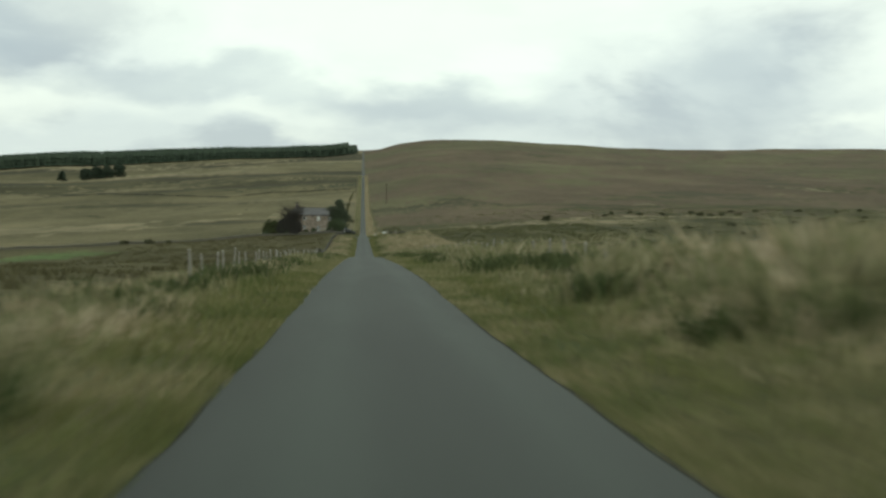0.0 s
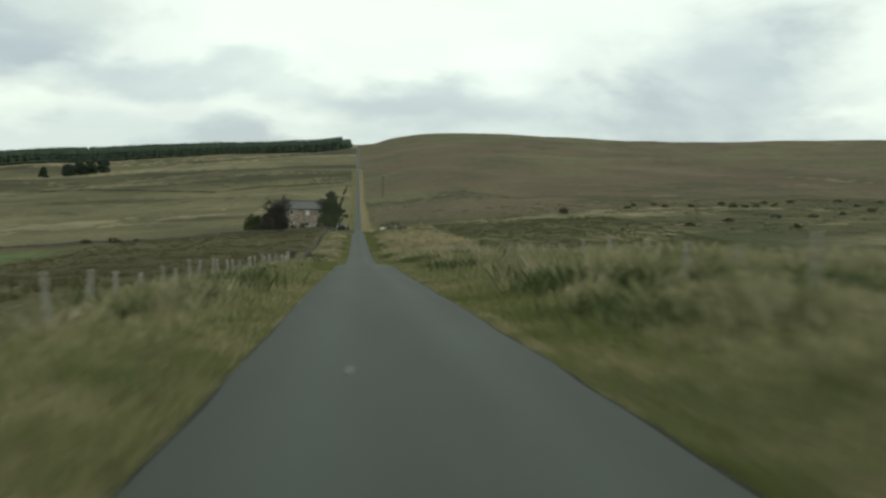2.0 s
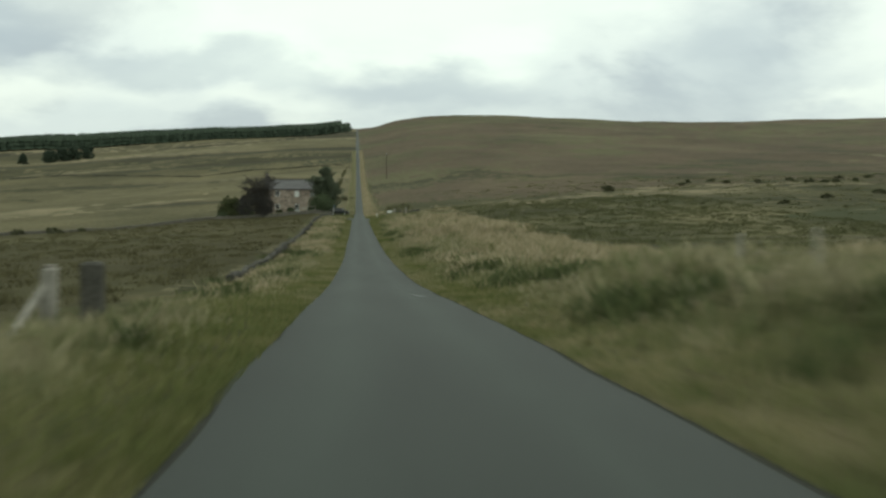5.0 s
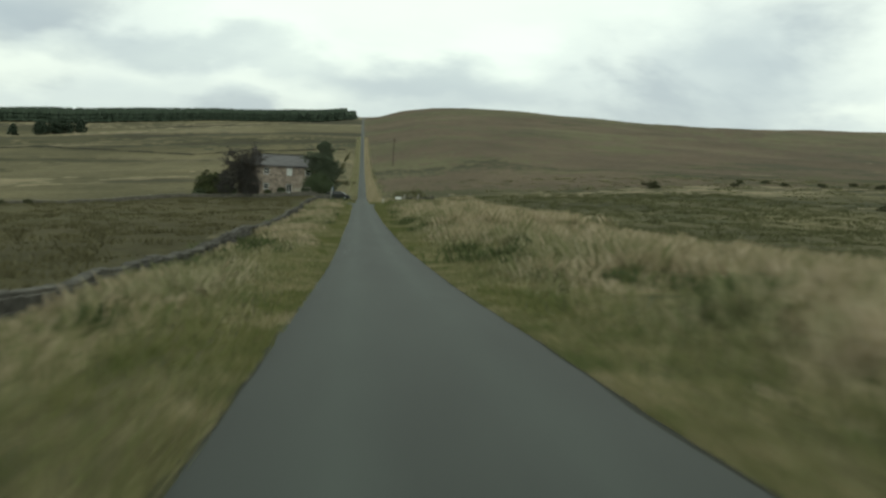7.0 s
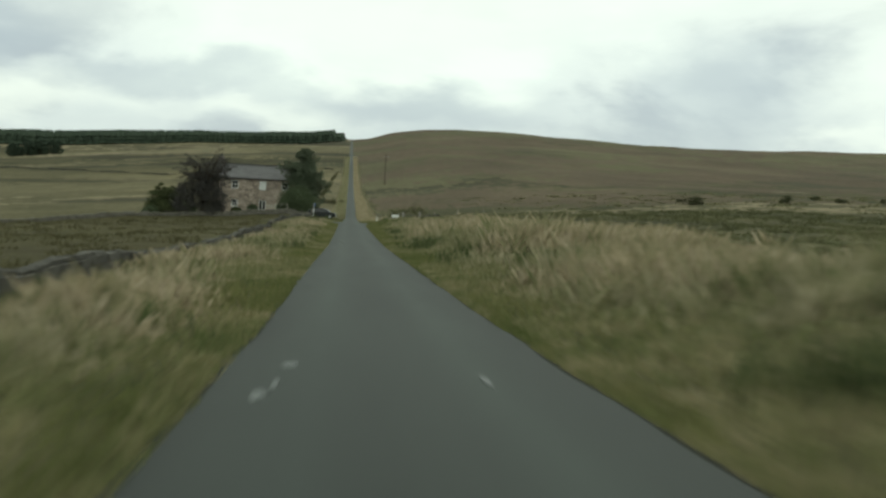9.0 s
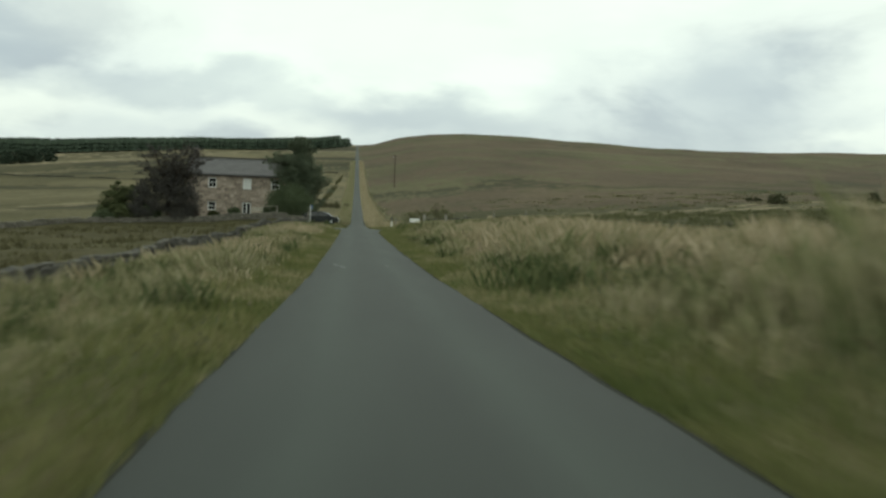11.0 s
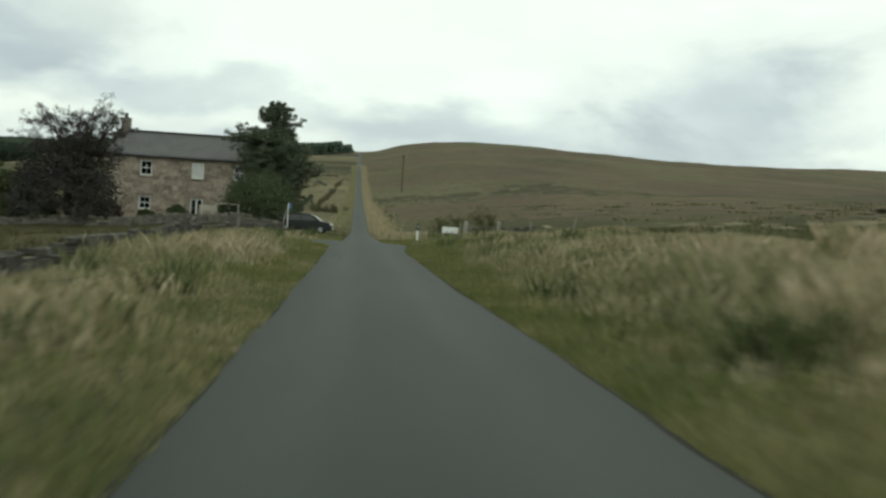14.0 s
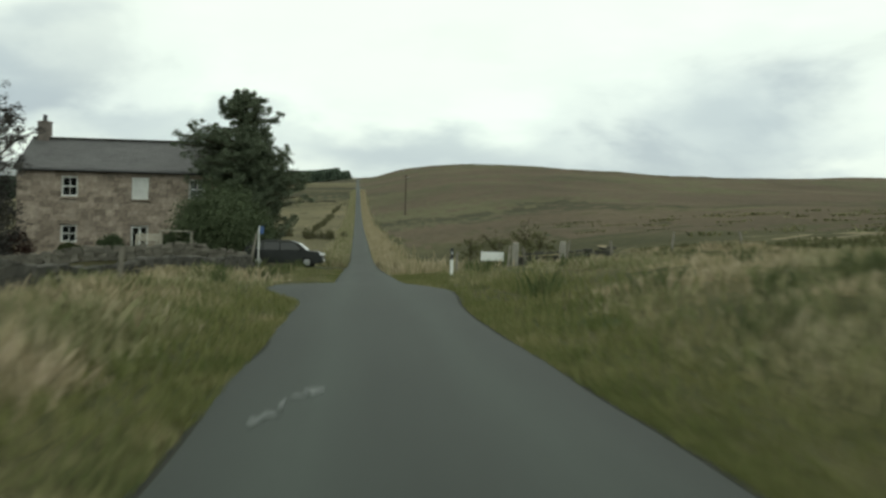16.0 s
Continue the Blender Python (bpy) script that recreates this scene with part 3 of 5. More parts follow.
def build_road():
    rng = np.random.default_rng(3)
    ys = axis((-320, 140, 0.5), (140, 500, 4), (500, 1300, 12))
    wl, wr = half_width(ys)
    jag = np.convolve(rng.normal(0, 0.06, len(ys)), np.hanning(9) / 4, "same"), np.convolve(rng.normal(0, 0.06, len(ys)), np.hanning(9) / 4, "same")
    L, R = -(wl + 0.04 + jag[0]), wr + 0.04 + jag[1]
    cols = [0.0, 0.03, 0.2, 0.5, 0.8, 0.96, 1.0]
    crown = [-0.028, 0.0, 0.03, 0.05, 0.03, 0.0, -0.028]
    verts = []
    for y, a, b, z in zip(ys, L, R, road_z(ys)):
        for c, h in zip(cols, crown):
            verts.append((a + (b - a) * c, y, z + h))
    nx = len(cols)
    faces = [(j * nx + i, j * nx + i + 1, (j + 1) * nx + i + 1, (j + 1) * nx + i) for j in range(len(ys) - 1) for i in range(nx - 1)]
    idx = [1 if i in (0, nx - 2) else 0 for j in range(len(ys) - 1) for i in range(nx - 1)]
    me = mesh_from("road", verts, faces, [ASPHALT, SOIL], True, idx)
    tagged(new("road", me), "straight single-track road of worn grey asphalt", "road", kind="structure")


build_road()


# ---- worn paint on the road ----
def build_paint():
    rng = random.Random(5)
    spots = [(-0.78, 8.0, 0.16, 0.30), (-0.88, 7.75, 0.14, 0.16), (-0.98, 7.4, 0.05, 0.42), (-1.04, 6.95, 0.15, 0.18), (-1.12, 6.75, 0.12, 0.24), (-0.83, -34.0, 0.22, 0.30), (-0.96, -33.3, 0.07, 0.7),
             (-0.73, -34.7, 0.16, 0.45), (-1.02, -32.8, 0.05, 0.5), (0.58, -33.3, 0.13, 0.34), (-1.10, -88.5, 0.12, 0.45), (-1.01, -88.0, 0.07, 0.5), (-0.96, -86.8, 0.16, 0.35), (0.72, -87.5, 0.08, 0.6),
             (0.44, -169.2, 0.13, 0.40), (0.52, -169.9, 0.07, 0.45), (0.60, -170.6, 0.10, 0.35), (0.69, -171.0, 0.20, 0.22), (0.96, -139.6, 0.26, 0.8), (0.84, -138.9, 0.10, 0.5), (-0.49, -208.6, 0.10, 0.3)]
    for x, y, w, h in spots:
        bm = bmesh.new()
        c = [(math.cos(a) * w / 2 * rng.uniform(0.6, 1.25), math.sin(a) * h / 2 * rng.uniform(0.6, 1.25)) for a in (2 * math.pi * k / 12 for k in range(12))]
        def zz(px, py):
            wl, wr = half_width(py)
            f = (px + wl) / (wl + wr)
            return float(road_z(py)) + 0.012 + float(np.interp(f, [0.03, 0.2, 0.5, 0.8, 0.97], [0, 0.03, 0.05, 0.03, 0]))
        top = [bm.verts.new((x + a, y + b, zz(x + a, y + b))) for a, b in c]
        low = [bm.verts.new((x + a, y + b, zz(x + a, y + b) - 0.012)) for a, b in c]
        bm.faces.new(top)
        for k in range(12):
            bm.faces.new((low[k], low[(k + 1) % 12], top[(k + 1) % 12], top[k]))
        ob = part("worn_road_marking", bm, PAINT_WORN, None)
        tagged(ob, "worn white paint patch on the grey asphalt", "road marking", "worn road markings")


build_paint()


# ---- house ----
HX0, HX1, HY, HZ = -21.25, -7.5, 64.4, 0.05
EAVES, RIDGE, DEPTH = 5.48, 7.54, 6.8
#            name, centre x, bottom z, width, height, kind
OPENINGS = [("window", -18.1, 3.72, 1.02, 1.27, "sash"), ("window", -13.84, 3.66, 1.04, 1.35, "blind"), ("window", -10.4, 3.72, 1.02, 1.27, "sash"),
            ("window", -18.1, 0.90, 1.00, 1.10, "sash"), ("door", -13.84, 0.12, 1.05, 1.90, "french"), ("window", -10.4, 0.90, 1.00, 1.10, "sash")]


def build_house():
    rng = random.Random(11)
    house = thing("farmhouse", (HX0 + HX1) / 2, HY, HZ, "two-storey pinkish rubble-stone farmhouse with grey slate roof", "house")
    ox, oz = (HX0 + HX1) / 2, HZ

    def loc(bm):
        bmesh.ops.translate(bm, vec=(-ox, -HY, -oz), verts=bm.verts)
        return bm
    # front wall, built up round its openings
    bm = bmesh.new()
    xs = sorted({HX0, HX1, *[o[1] - o[3] / 2 for o in OPENINGS], *[o[1] + o[3] / 2 for o in OPENINGS]})
    for a, b in zip(xs, xs[1:]):
        m = (a + b) / 2
        cuts = sorted((o[2], o[2] + o[4]) for o in OPENINGS if abs(o[1] - m) < o[3] / 2)
        z = HZ - 0.6
        for c0, c1 in [*cuts, (EAVES, EAVES)]:
            if c0 > z:
                box_into(bm, m, HY + 0.25, (z + c0) / 2, b - a, 0.5, c0 - z)
            z = c1
    wall = part("front_wall", loc(bm), MORTAR, house)
    for nm, x in (("gable_wall", HX0 + 0.25), ("gable_wall", HX1 - 0.25)):
        bm = bmesh.new()
        prof = [(HY + 0.5, HZ - 0.6), (HY + DEPTH - 0.5, HZ - 0.6), (HY + DEPTH - 0.5, EAVES - 0.05), (HY + DEPTH / 2, RIDGE - 0.12), (HY + 0.5, EAVES + 0.1)]
        f0 = [bm.verts.new((x - 0.25, y, z)) for y, z in prof]
        f1 = [bm.verts.new((x + 0.25, y, z)) for y, z in prof]
        bm.faces.new(f0[::-1])
        bm.faces.new(f1)
        for k in range(5):
            bm.faces.new((f0[k], f0[(k + 1) % 5], f1[(k + 1) % 5], f1[k]))
        bmesh.ops.recalc_face_normals(bm, faces=bm.faces)
        part(nm, loc(bm), MORTAR, house)
    part("back_wall", loc(box((HX0 + HX1) / 2, HY + DEPTH - 0.25, (HZ - 0.6 + EAVES) / 2, HX1 - HX0, 0.5, EAVES - HZ + 0.6)), MORTAR, house)
    part("floor_slab", loc(box((HX0 + HX1) / 2, HY + DEPTH / 2, HZ + 0.05, HX1 - HX0 - 1.02, DEPTH - 1.02, 0.1)), GARDEN_WOOD, house)
    # roof: two slopes of slate courses
    def slope(sign):
        bm = bmesh.new()
        yr = HY + DEPTH / 2
        run, rise = DEPTH / 2 + 0.30, RIDGE - EAVES + 0.12
        n = 24
        ang = math.atan2(rise, run)
        ln = math.hypot(run, rise)
        for k in range(n):
            s = (k + 0.5) / n
            y = yr - sign * run * (1 - s)
            z = EAVES - 0.12 + rise * s + 0.02
            x = HX0 - 0.15
            while x < HX1 + 0.15:
                w = min(rng.uniform(0.34, 0.52), HX1 + 0.15 - x)
                if w > 0.05:
                    rot = Matrix.Rotation(sign * (ang - 0.05) , 4, "X")
                    box_into(bm, x + w / 2, y, z + rng.uniform(-0.008, 0.008), w - 0.012, ln / n * 1.35, 0.022, 0, rot)
                x += w
        return bm
    part("roof_front", loc(slope(1)), SLATE, house, "grey slates in courses")
    part("roof_back", loc(slope(-1)), SLATE, house)
    bm = bmesh.new()
    for s in (1, -1):
        yr = HY + DEPTH / 2
        v = [bm.verts.new(p) for p in ((HX0 - 0.1, yr, RIDGE - 0.08), (HX1 + 0.1, yr, RIDGE - 0.08), (HX1 + 0.1, yr - s * (DEPTH / 2 + 0.25), EAVES - 0.14), (HX0 - 0.1, yr - s * (DEPTH / 2 + 0.25), EAVES - 0.14))]
        bm.faces.new(v)
    part("roof_boarding", loc(bm), GUTTER, house)
    bm = bmesh.new()
    x = HX0 - 0.15
    while x < HX1 + 0.1:
        box_into(bm, x + 0.22, HY + DEPTH / 2, RIDGE + 0.07, 0.44, 0.30, 0.10, 0.03)
        x += 0.45
    part("ridge_tiles", loc(bm), DRYSTONE_I, house)
    part("gutter", loc(tube([(HX0 - 0.1, HY - 0.30, EAVES - 0.17), (HX1 + 0.1, HY - 0.30, EAVES - 0.17)], [0.075, 0.075], 8)), GUTTER, house, "black gutter under the eaves")
    part("fascia", loc(box((HX0 + HX1) / 2, HY - 0.12, EAVES - 0.10, HX1 - HX0, 0.22, 0.14)), GUTTER, house)
    # chimneys on the gables
    for cx in (HX0 + 0.6, HX1 - 0.6):
        bm = box(cx, HY + DEPTH / 2, RIDGE + 0.35, 0.74, 0.70, 1.5, 0.02)
        box_into(bm, cx, HY + DEPTH / 2, RIDGE + 1.06, 0.80, 0.76, 0.10, 0.02)
        ch = part("chimney", loc(bm), CHIMNEY_STONE, house)
        bm = tube([(cx, HY + DEPTH / 2, RIDGE + 1.1), (cx, HY + DEPTH / 2, RIDGE + 1.25), (cx, HY + DEPTH / 2, RIDGE + 1.52)], [0.17, 0.13, 0.15], 10)
        p = part("chimney_pot", loc(bm), GUTTER, ch)
    # openings
    for nm, cx, z0, w, h, kind in OPENINGS:
        bm = bmesh.new()
        t = 0.11
        yy = HY + 0.12
        for sx in (-1, 1):
            box_into(bm, cx + sx * (w / 2 - t / 2), yy, z0 + h / 2, t, 0.1, h, 0.008)
        for zz in (z0 + t / 2, z0 + h - t / 2):
            box_into(bm, cx, yy, zz, w - 2 * t, 0.096, t, 0.008)
        if kind == "sash":
            box_into(bm, cx, yy - 0.005, z0 + h * 0.5, w - 2 * t, 0.08, 0.07, 0.008)
            box_into(bm, cx, yy + 0.012, z0 + h / 2, 0.035, 0.05, h - 2 * t, 0.004)
        if kind == "blind":
            box_into(bm, cx, yy - 0.005, z0 + h * 0.48, w - 2 * t, 0.08, 0.06, 0.008)
        if kind == "french":
            box_into(bm, cx, yy - 0.004, z0 + h / 2, 0.13, 0.08, h - 2 * t, 0.008)
            for sx in (-1, 1):
                box_into(bm, cx + sx * w * 0.25, yy, z0 + 0.34, w * 0.36, 0.06, 0.40, 0.01)
        wn = part(nm, loc(bm), WHITE, house, "white sash window" if nm == "window" else "white glazed double door")
        part("pane", loc(box(cx, yy + 0.06, z0 + h / 2, w - 2 * t + 0.02, 0.012, h - 2 * t + 0.02)), GLASS, wn)
        if kind == "blind":
            part("blind", loc(box(cx, yy + 0.036, z0 + h * 0.5, w - 2 * t - 0.004, 0.012, h - 2 * t - 0.01)), BLIND, wn, "drawn white blind")
        if nm == "window":
            part("sill", loc(box(cx, HY - 0.02, z0 - 0.06, w + 0.16, 0.20, 0.10, 0.015)), STONE, wn)
        part("lintel", loc(box(cx, HY - 0.004, z0 + h + 0.13, w + 0.4, 0.09, 0.25, 0.02)), STONE, wn)
    # rubble facing stones, in uneven courses
    z = HZ - 0.1
    meshes = []
    for k in range(9):
        bm = box(0, 0, 0, 1, 1, 1)
        for v in bm.verts:
            v.co.x += rng.uniform(-0.06, 0.06)
            v.co.z += rng.uniform(-0.09, 0.09)
        bmesh.ops.bevel(bm, geom=list(bm.edges), offset=0.06, segments=1, affect="EDGES")
        me = bpy.data.meshes.new("stone")
        bm.to_mesh(me)
        bm.free()
        me.materials.append(STONE)
        meshes.append(me)
    while z < EAVES - 0.2:
        hh = min(rng.uniform(0.22, 0.40), EAVES - 0.17 - z)
        x = HX0 + rng.uniform(0, 0.05)
        while x < HX1 - 0.05:
            w = min(rng.uniform(0.25, 0.80), HX1 - x)
            for o in OPENINGS:      # stop at an opening, lintel and sill included
                a, b = o[1] - o[3] / 2, o[1] + o[3] / 2
                if z + hh > o[2] - 0.04 and z < o[2] + o[4] + 0.03:
                    if x < a < x + w:
                        w = a - x
                    elif a <= x < b:
                        w = -(b - x)
            if w < 0:
                x -= w - 0.001
                continue
            if w > 0.12:
                ob = new("stone", rng.choice(meshes))
                ob.parent = wall
                ob.matrix_local = Matrix.Translation((x + w / 2 - ox, -0.002 - rng.uniform(0, 0.010), z + hh / 2 - oz + rng.uniform(-0.04, 0.04))) @ Matrix.Rotation(rng.uniform(-0.12, 0.12), 4, "Y") @ Matrix.Diagonal((w * rng.uniform(0.97, 1.06), 0.06, hh * rng.uniform(0.94, 1.12), 1))
            x += max(w, 0.02)
        z += hh


# ---- trees and shrubs ----
def leaf_quads(rng, centres, radii, n_each, size, flat=0.6, slim=0.28):
    """Many small leaves scattered in clumps: an array of quads."""
    c = np.repeat(np.asarray(centres, float), n_each, 0)
    r = np.repeat(np.asarray(radii, float), n_each)[:, None]
    d = rng.normal(size=c.shape)
    d /= np.linalg.norm(d, axis=1)[:, None]
    p = c + d * r * rng.random((len(c), 1)) ** 0.45 * np.array([1, 1, flat])
    u = rng.normal(size=c.shape)
    u /= np.linalg.norm(u, axis=1)[:, None]
    w = np.cross(u, rng.normal(size=c.shape))
    w /= np.linalg.norm(w, axis=1)[:, None]
    s = size * (0.6 + 0.8 * rng.random((len(c), 1)))
    return np.stack([p - u * s * 0.5, p + w * s * slim, p + u * s * 0.5, p - w * s * slim], 1)


def limb(bm, rng, a, b, r0, r1, sag=0.0, n=5):
    a, b = np.array(a, float), np.array(b, float)
    pts, rad = [], []
    for k in range(n):
        t = k / (n - 1)
        p = a + (b - a) * t + np.array([rng.normal() * 0.06, rng.normal() * 0.06, math.sin(t * math.pi) * sag]) * np.linalg.norm(b - a) * 0.4
        pts.append(tuple(p))
        rad.append(r0 + (r1 - r0) * t)
    tube_into(bm, pts, rad, 6)
    return pts


def broadleaf(name, x, y, height, spread, leaf, label, seed, trunk=0.22, clumps=70, n_leaf=90, leaf_size=0.20, airy=0.25, base=0.12, cat="tree"):
    """Rounded tree: trunk, forking limbs, leaf clumps with gaps and stray twigs at the top."""
    rng = np.random.default_rng(seed)
    z0 = float(land(x, y)) - 0.1
    t = thing(name, x, y, z0, label, cat)
    bm = bmesh.new()
    limb(bm, rng, (0, 0, 0), (rng.normal() * 0.2, rng.normal() * 0.2, height * 0.45), trunk, trunk * 0.55)
    centres, radii = [], []
    k = 0
    while len(centres) < clumps:
        d = rng.normal(size=3)
        d /= np.linalg.norm(d)
        d[2] = d[2] * 0.95
        rr = rng.random() ** 0.4
        p = np.array([d[0] * spread * rr * 0.86, d[1] * spread * rr * 0.86, height * (base + 0.38) + d[2] * height * 0.47 * rr])
        if p[2] < height * base:
            continue
        lump = 1 + 0.18 * math.sin(3 * math.atan2(d[1], d[0]) + seed) + 0.12 * math.sin(5 * d[2] + seed * 2)
        p[:2] *= lump
        top = p[2] > height * 0.72
        centres.append(p)
        radii.append((0.40 if top else 0.9) * spread * 0.30 * (0.7 + 0.6 * rng.random()))
        if k % 3 == 0 or top:
            limb(bm, rng, (0, 0, height * (0.15 + 0.25 * rng.random())), p, trunk * 0.32, 0.015, 0.12)
        k += 1
    part("trunk", bm, BARK, t)
    c, r = np.array(centres), np.array(radii)
    top = c[:, 2] > height * (1 - airy)
    quads = leaf_quads(rng, c[~top], r[~top], n_leaf, leaf_size)
    if top.any():
        quads = np.concatenate([quads, leaf_quads(rng, c[top], r[top], max(12, n_leaf // 4), leaf_size, 0.7)])
    part_mesh("crown", mesh_tris("crown", quads, 4, [leaf]), t)
    return t


def copper_beech(x, y, seed):
    """Spreading beech: forked trunk, a dense skirt of leaves, and thin branches that fan out above it with sparse leaves."""
    rng = np.random.default_rng(seed)
    z0 = float(land(x, y)) - 0.1
    t = thing("copper_beech", x, y, z0, "dark purple copper beech with a thin ragged top", "tree")
    bm = bmesh.new()
    limb(bm, rng, (0, 0, 0), (0.1, 0, 2.2), 0.30, 0.24)
    cs, rs, thin_c, thin_r = [], [], [], []
    for k in range(250):
        a, rr = rng.random() * 6.283, rng.random() ** 0.5
        top = 5.9 * math.sqrt(max(0.0, 1 - 0.58 * rr * rr)) * (1 + 0.10 * math.sin(3 * a + 1)) * (1 - 0.22 * max(0.0, -math.cos(a)) * rr)
        cs.append((math.cos(a) * (3.4 if math.cos(a) > 0 else 4.3) * rr, math.sin(a) * 2.9 * rr, 0.3 + (top - 0.3) * rng.random() ** 0.9))
        rs.append(0.55 + 0.35 * rng.random())
    for k in range(27):
        a = 2.4 * k + 0.5 * rng.random()
        reach, high = 4.0 * math.sqrt((k + rng.random()) / 27), 8.2 + 1.0 * rng.random()
        tip = np.array([0.5 + math.cos(a) * reach, math.sin(a) * reach * 0.8, high - (0.10 if math.cos(a) > 0 else 0.19) * reach * reach])
        start = np.array([0.1, 0, 1.6 + 0.8 * rng.random()])
        limb(bm, rng, start, tip, 0.10, 0.022, 0.10, 6)
        for j in range(6):
            f = 0.50 + 0.48 * rng.random()
            p0 = start + (tip - start) * f + np.array([0, 0, 0.10 * math.sin(f * math.pi)])
            p1 = p0 + rng.normal(size=3) * (0.75, 0.75, 0.40) + np.array([math.cos(a), math.sin(a), 0.55]) * 0.45
            limb(bm, rng, p0, p1, 0.03, 0.010, 0.05, 4)
            for q in range(3):
                c = p0 + (p1 - p0) * (0.45 + 0.3 * q) + rng.normal(size=3) * 0.16
                thin_c.append(c)
                thin_r.append(0.24 + 0.20 * rng.random())
    part("trunk", bm, BARK, t)
    quads = np.concatenate([leaf_quads(rng, cs, rs, 150, 0.15, 0.8), leaf_quads(rng, thin_c, thin_r, 30, 0.13, 0.8)])
    part_mesh("crown", mesh_tris("crown", quads, 4, [BEECH_LEAF]), t)


def shrub(name, x, y, w, h, leaf, label, seed, leaf_size=0.13, n=90, clumps=34, cat="shrub", group=""):
    """Rounded bush: clumps over a lumpy dome that reaches the ground."""
    rng = np.random.default_rng(seed)
    z0 = float(land(x, y)) - 0.05
    t = thing(name, x, y, z0, label, cat, group)
    bm = bmesh.new()
    cs, rs = [], []
    for k in range(clumps):
        a, e = rng.random() * 6.283, math.asin(rng.random())
        rr = 0.45 + 0.5 * rng.random() ** 0.5
        lump = rr * (1 + 0.12 * math.sin(3 * a + seed))
        p = np.array([math.cos(a) * math.cos(e) * w * 0.42 * lump, math.sin(a) * math.cos(e) * w * 0.38 * lump, h * 0.10 + math.sin(e) * h * 0.74 * rr])
        cs.append(p)
        rs.append(min(w, h * 1.4) * 0.17 * (0.7 + 0.6 * rng.random()))
        if k % 4 == 0:
            limb(bm, rng, (p[0] * 0.2, p[1] * 0.2, 0), p, 0.03, 0.01)
    part("stem", bm, BARK, t)
    part_mesh("foliage", mesh_tris("foliage", leaf_quads(rng, cs, rs, n, leaf_size, 0.9), 4, [leaf]), t)
    return t


def scots_pine(x, y, seed):
    """Open pine: a leaning trunk and ragged tiers of limbs, each with needle tufts."""
    rng = np.random.default_rng(seed)
    z0 = float(land(x, y)) - 0.1
    t = thing("scots_pine", x, y, z0, "tall dark green pine with open tufted top", "tree")
    bm = bmesh.new()
    limb(bm, rng, (0.9, 0, 0), (0.1, 0, 9.1), 0.27, 0.06, 0.02, 7)
    cs, rs = [], []
    for z, left, right, n in ((9.75, 0.7, 0.7, 7), (9.4, 1.2, 1.5, 9), (9.0, 1.4, 1.8, 10), (8.6, 1.0, 1.4, 8), (8.15, 0.4, 1.1, 5), (7.65, 3.7, 1.2, 12), (7.25, 4.1, 2.0, 14), (6.8, 3.5, 1.8, 12),
                              (6.3, 3.0, 3.2, 15), (5.7, 3.0, 3.3, 16), (5.1, 3.1, 3.7, 17), (4.5, 3.0, 4.0, 17), (3.9, 2.6, 4.0, 16), (3.2, 2.2, 3.2, 13), (2.4, 1.8, 3.3, 12), (1.5, 1.4, 3.3, 10)):
        for k in range(n):
            a = 2 * math.pi * (k + rng.random() * 0.9) / n
            side = right if math.cos(a) > 0 else left
            reach = side * (0.65 + 0.4 * rng.random())
            p = np.array([math.cos(a) * reach, math.sin(a) * min(reach, 2.4) * 0.9, z + rng.normal() * 0.2 + 0.04 * reach])
            s0 = np.array([0.9 - 0.085 * z, 0, z - 0.35])
            limb(bm, rng, s0, p, 0.055, 0.018, -0.05)
            for f, r in ((1.0, 0.30), (0.78, 0.36), (0.56, 0.40), (0.36, 0.40)) if z < 7.9 else ((1.0, 0.24), (0.75, 0.28), (0.48, 0.30)):
                for _ in range(3):
                    cs.append(s0 * (1 - f) + p * f + rng.normal(size=3) * (0.26, 0.26, 0.14))
                    rs.append(r * (0.5 + 0.7 * rng.random()))
    part("trunk", bm, BARK, t)
    part_mesh("needles", mesh_tris("needles", leaf_quads(rng, cs, rs, 62, 0.20, 0.65, 0.085), 4, [PINE_NEEDLE]), t)


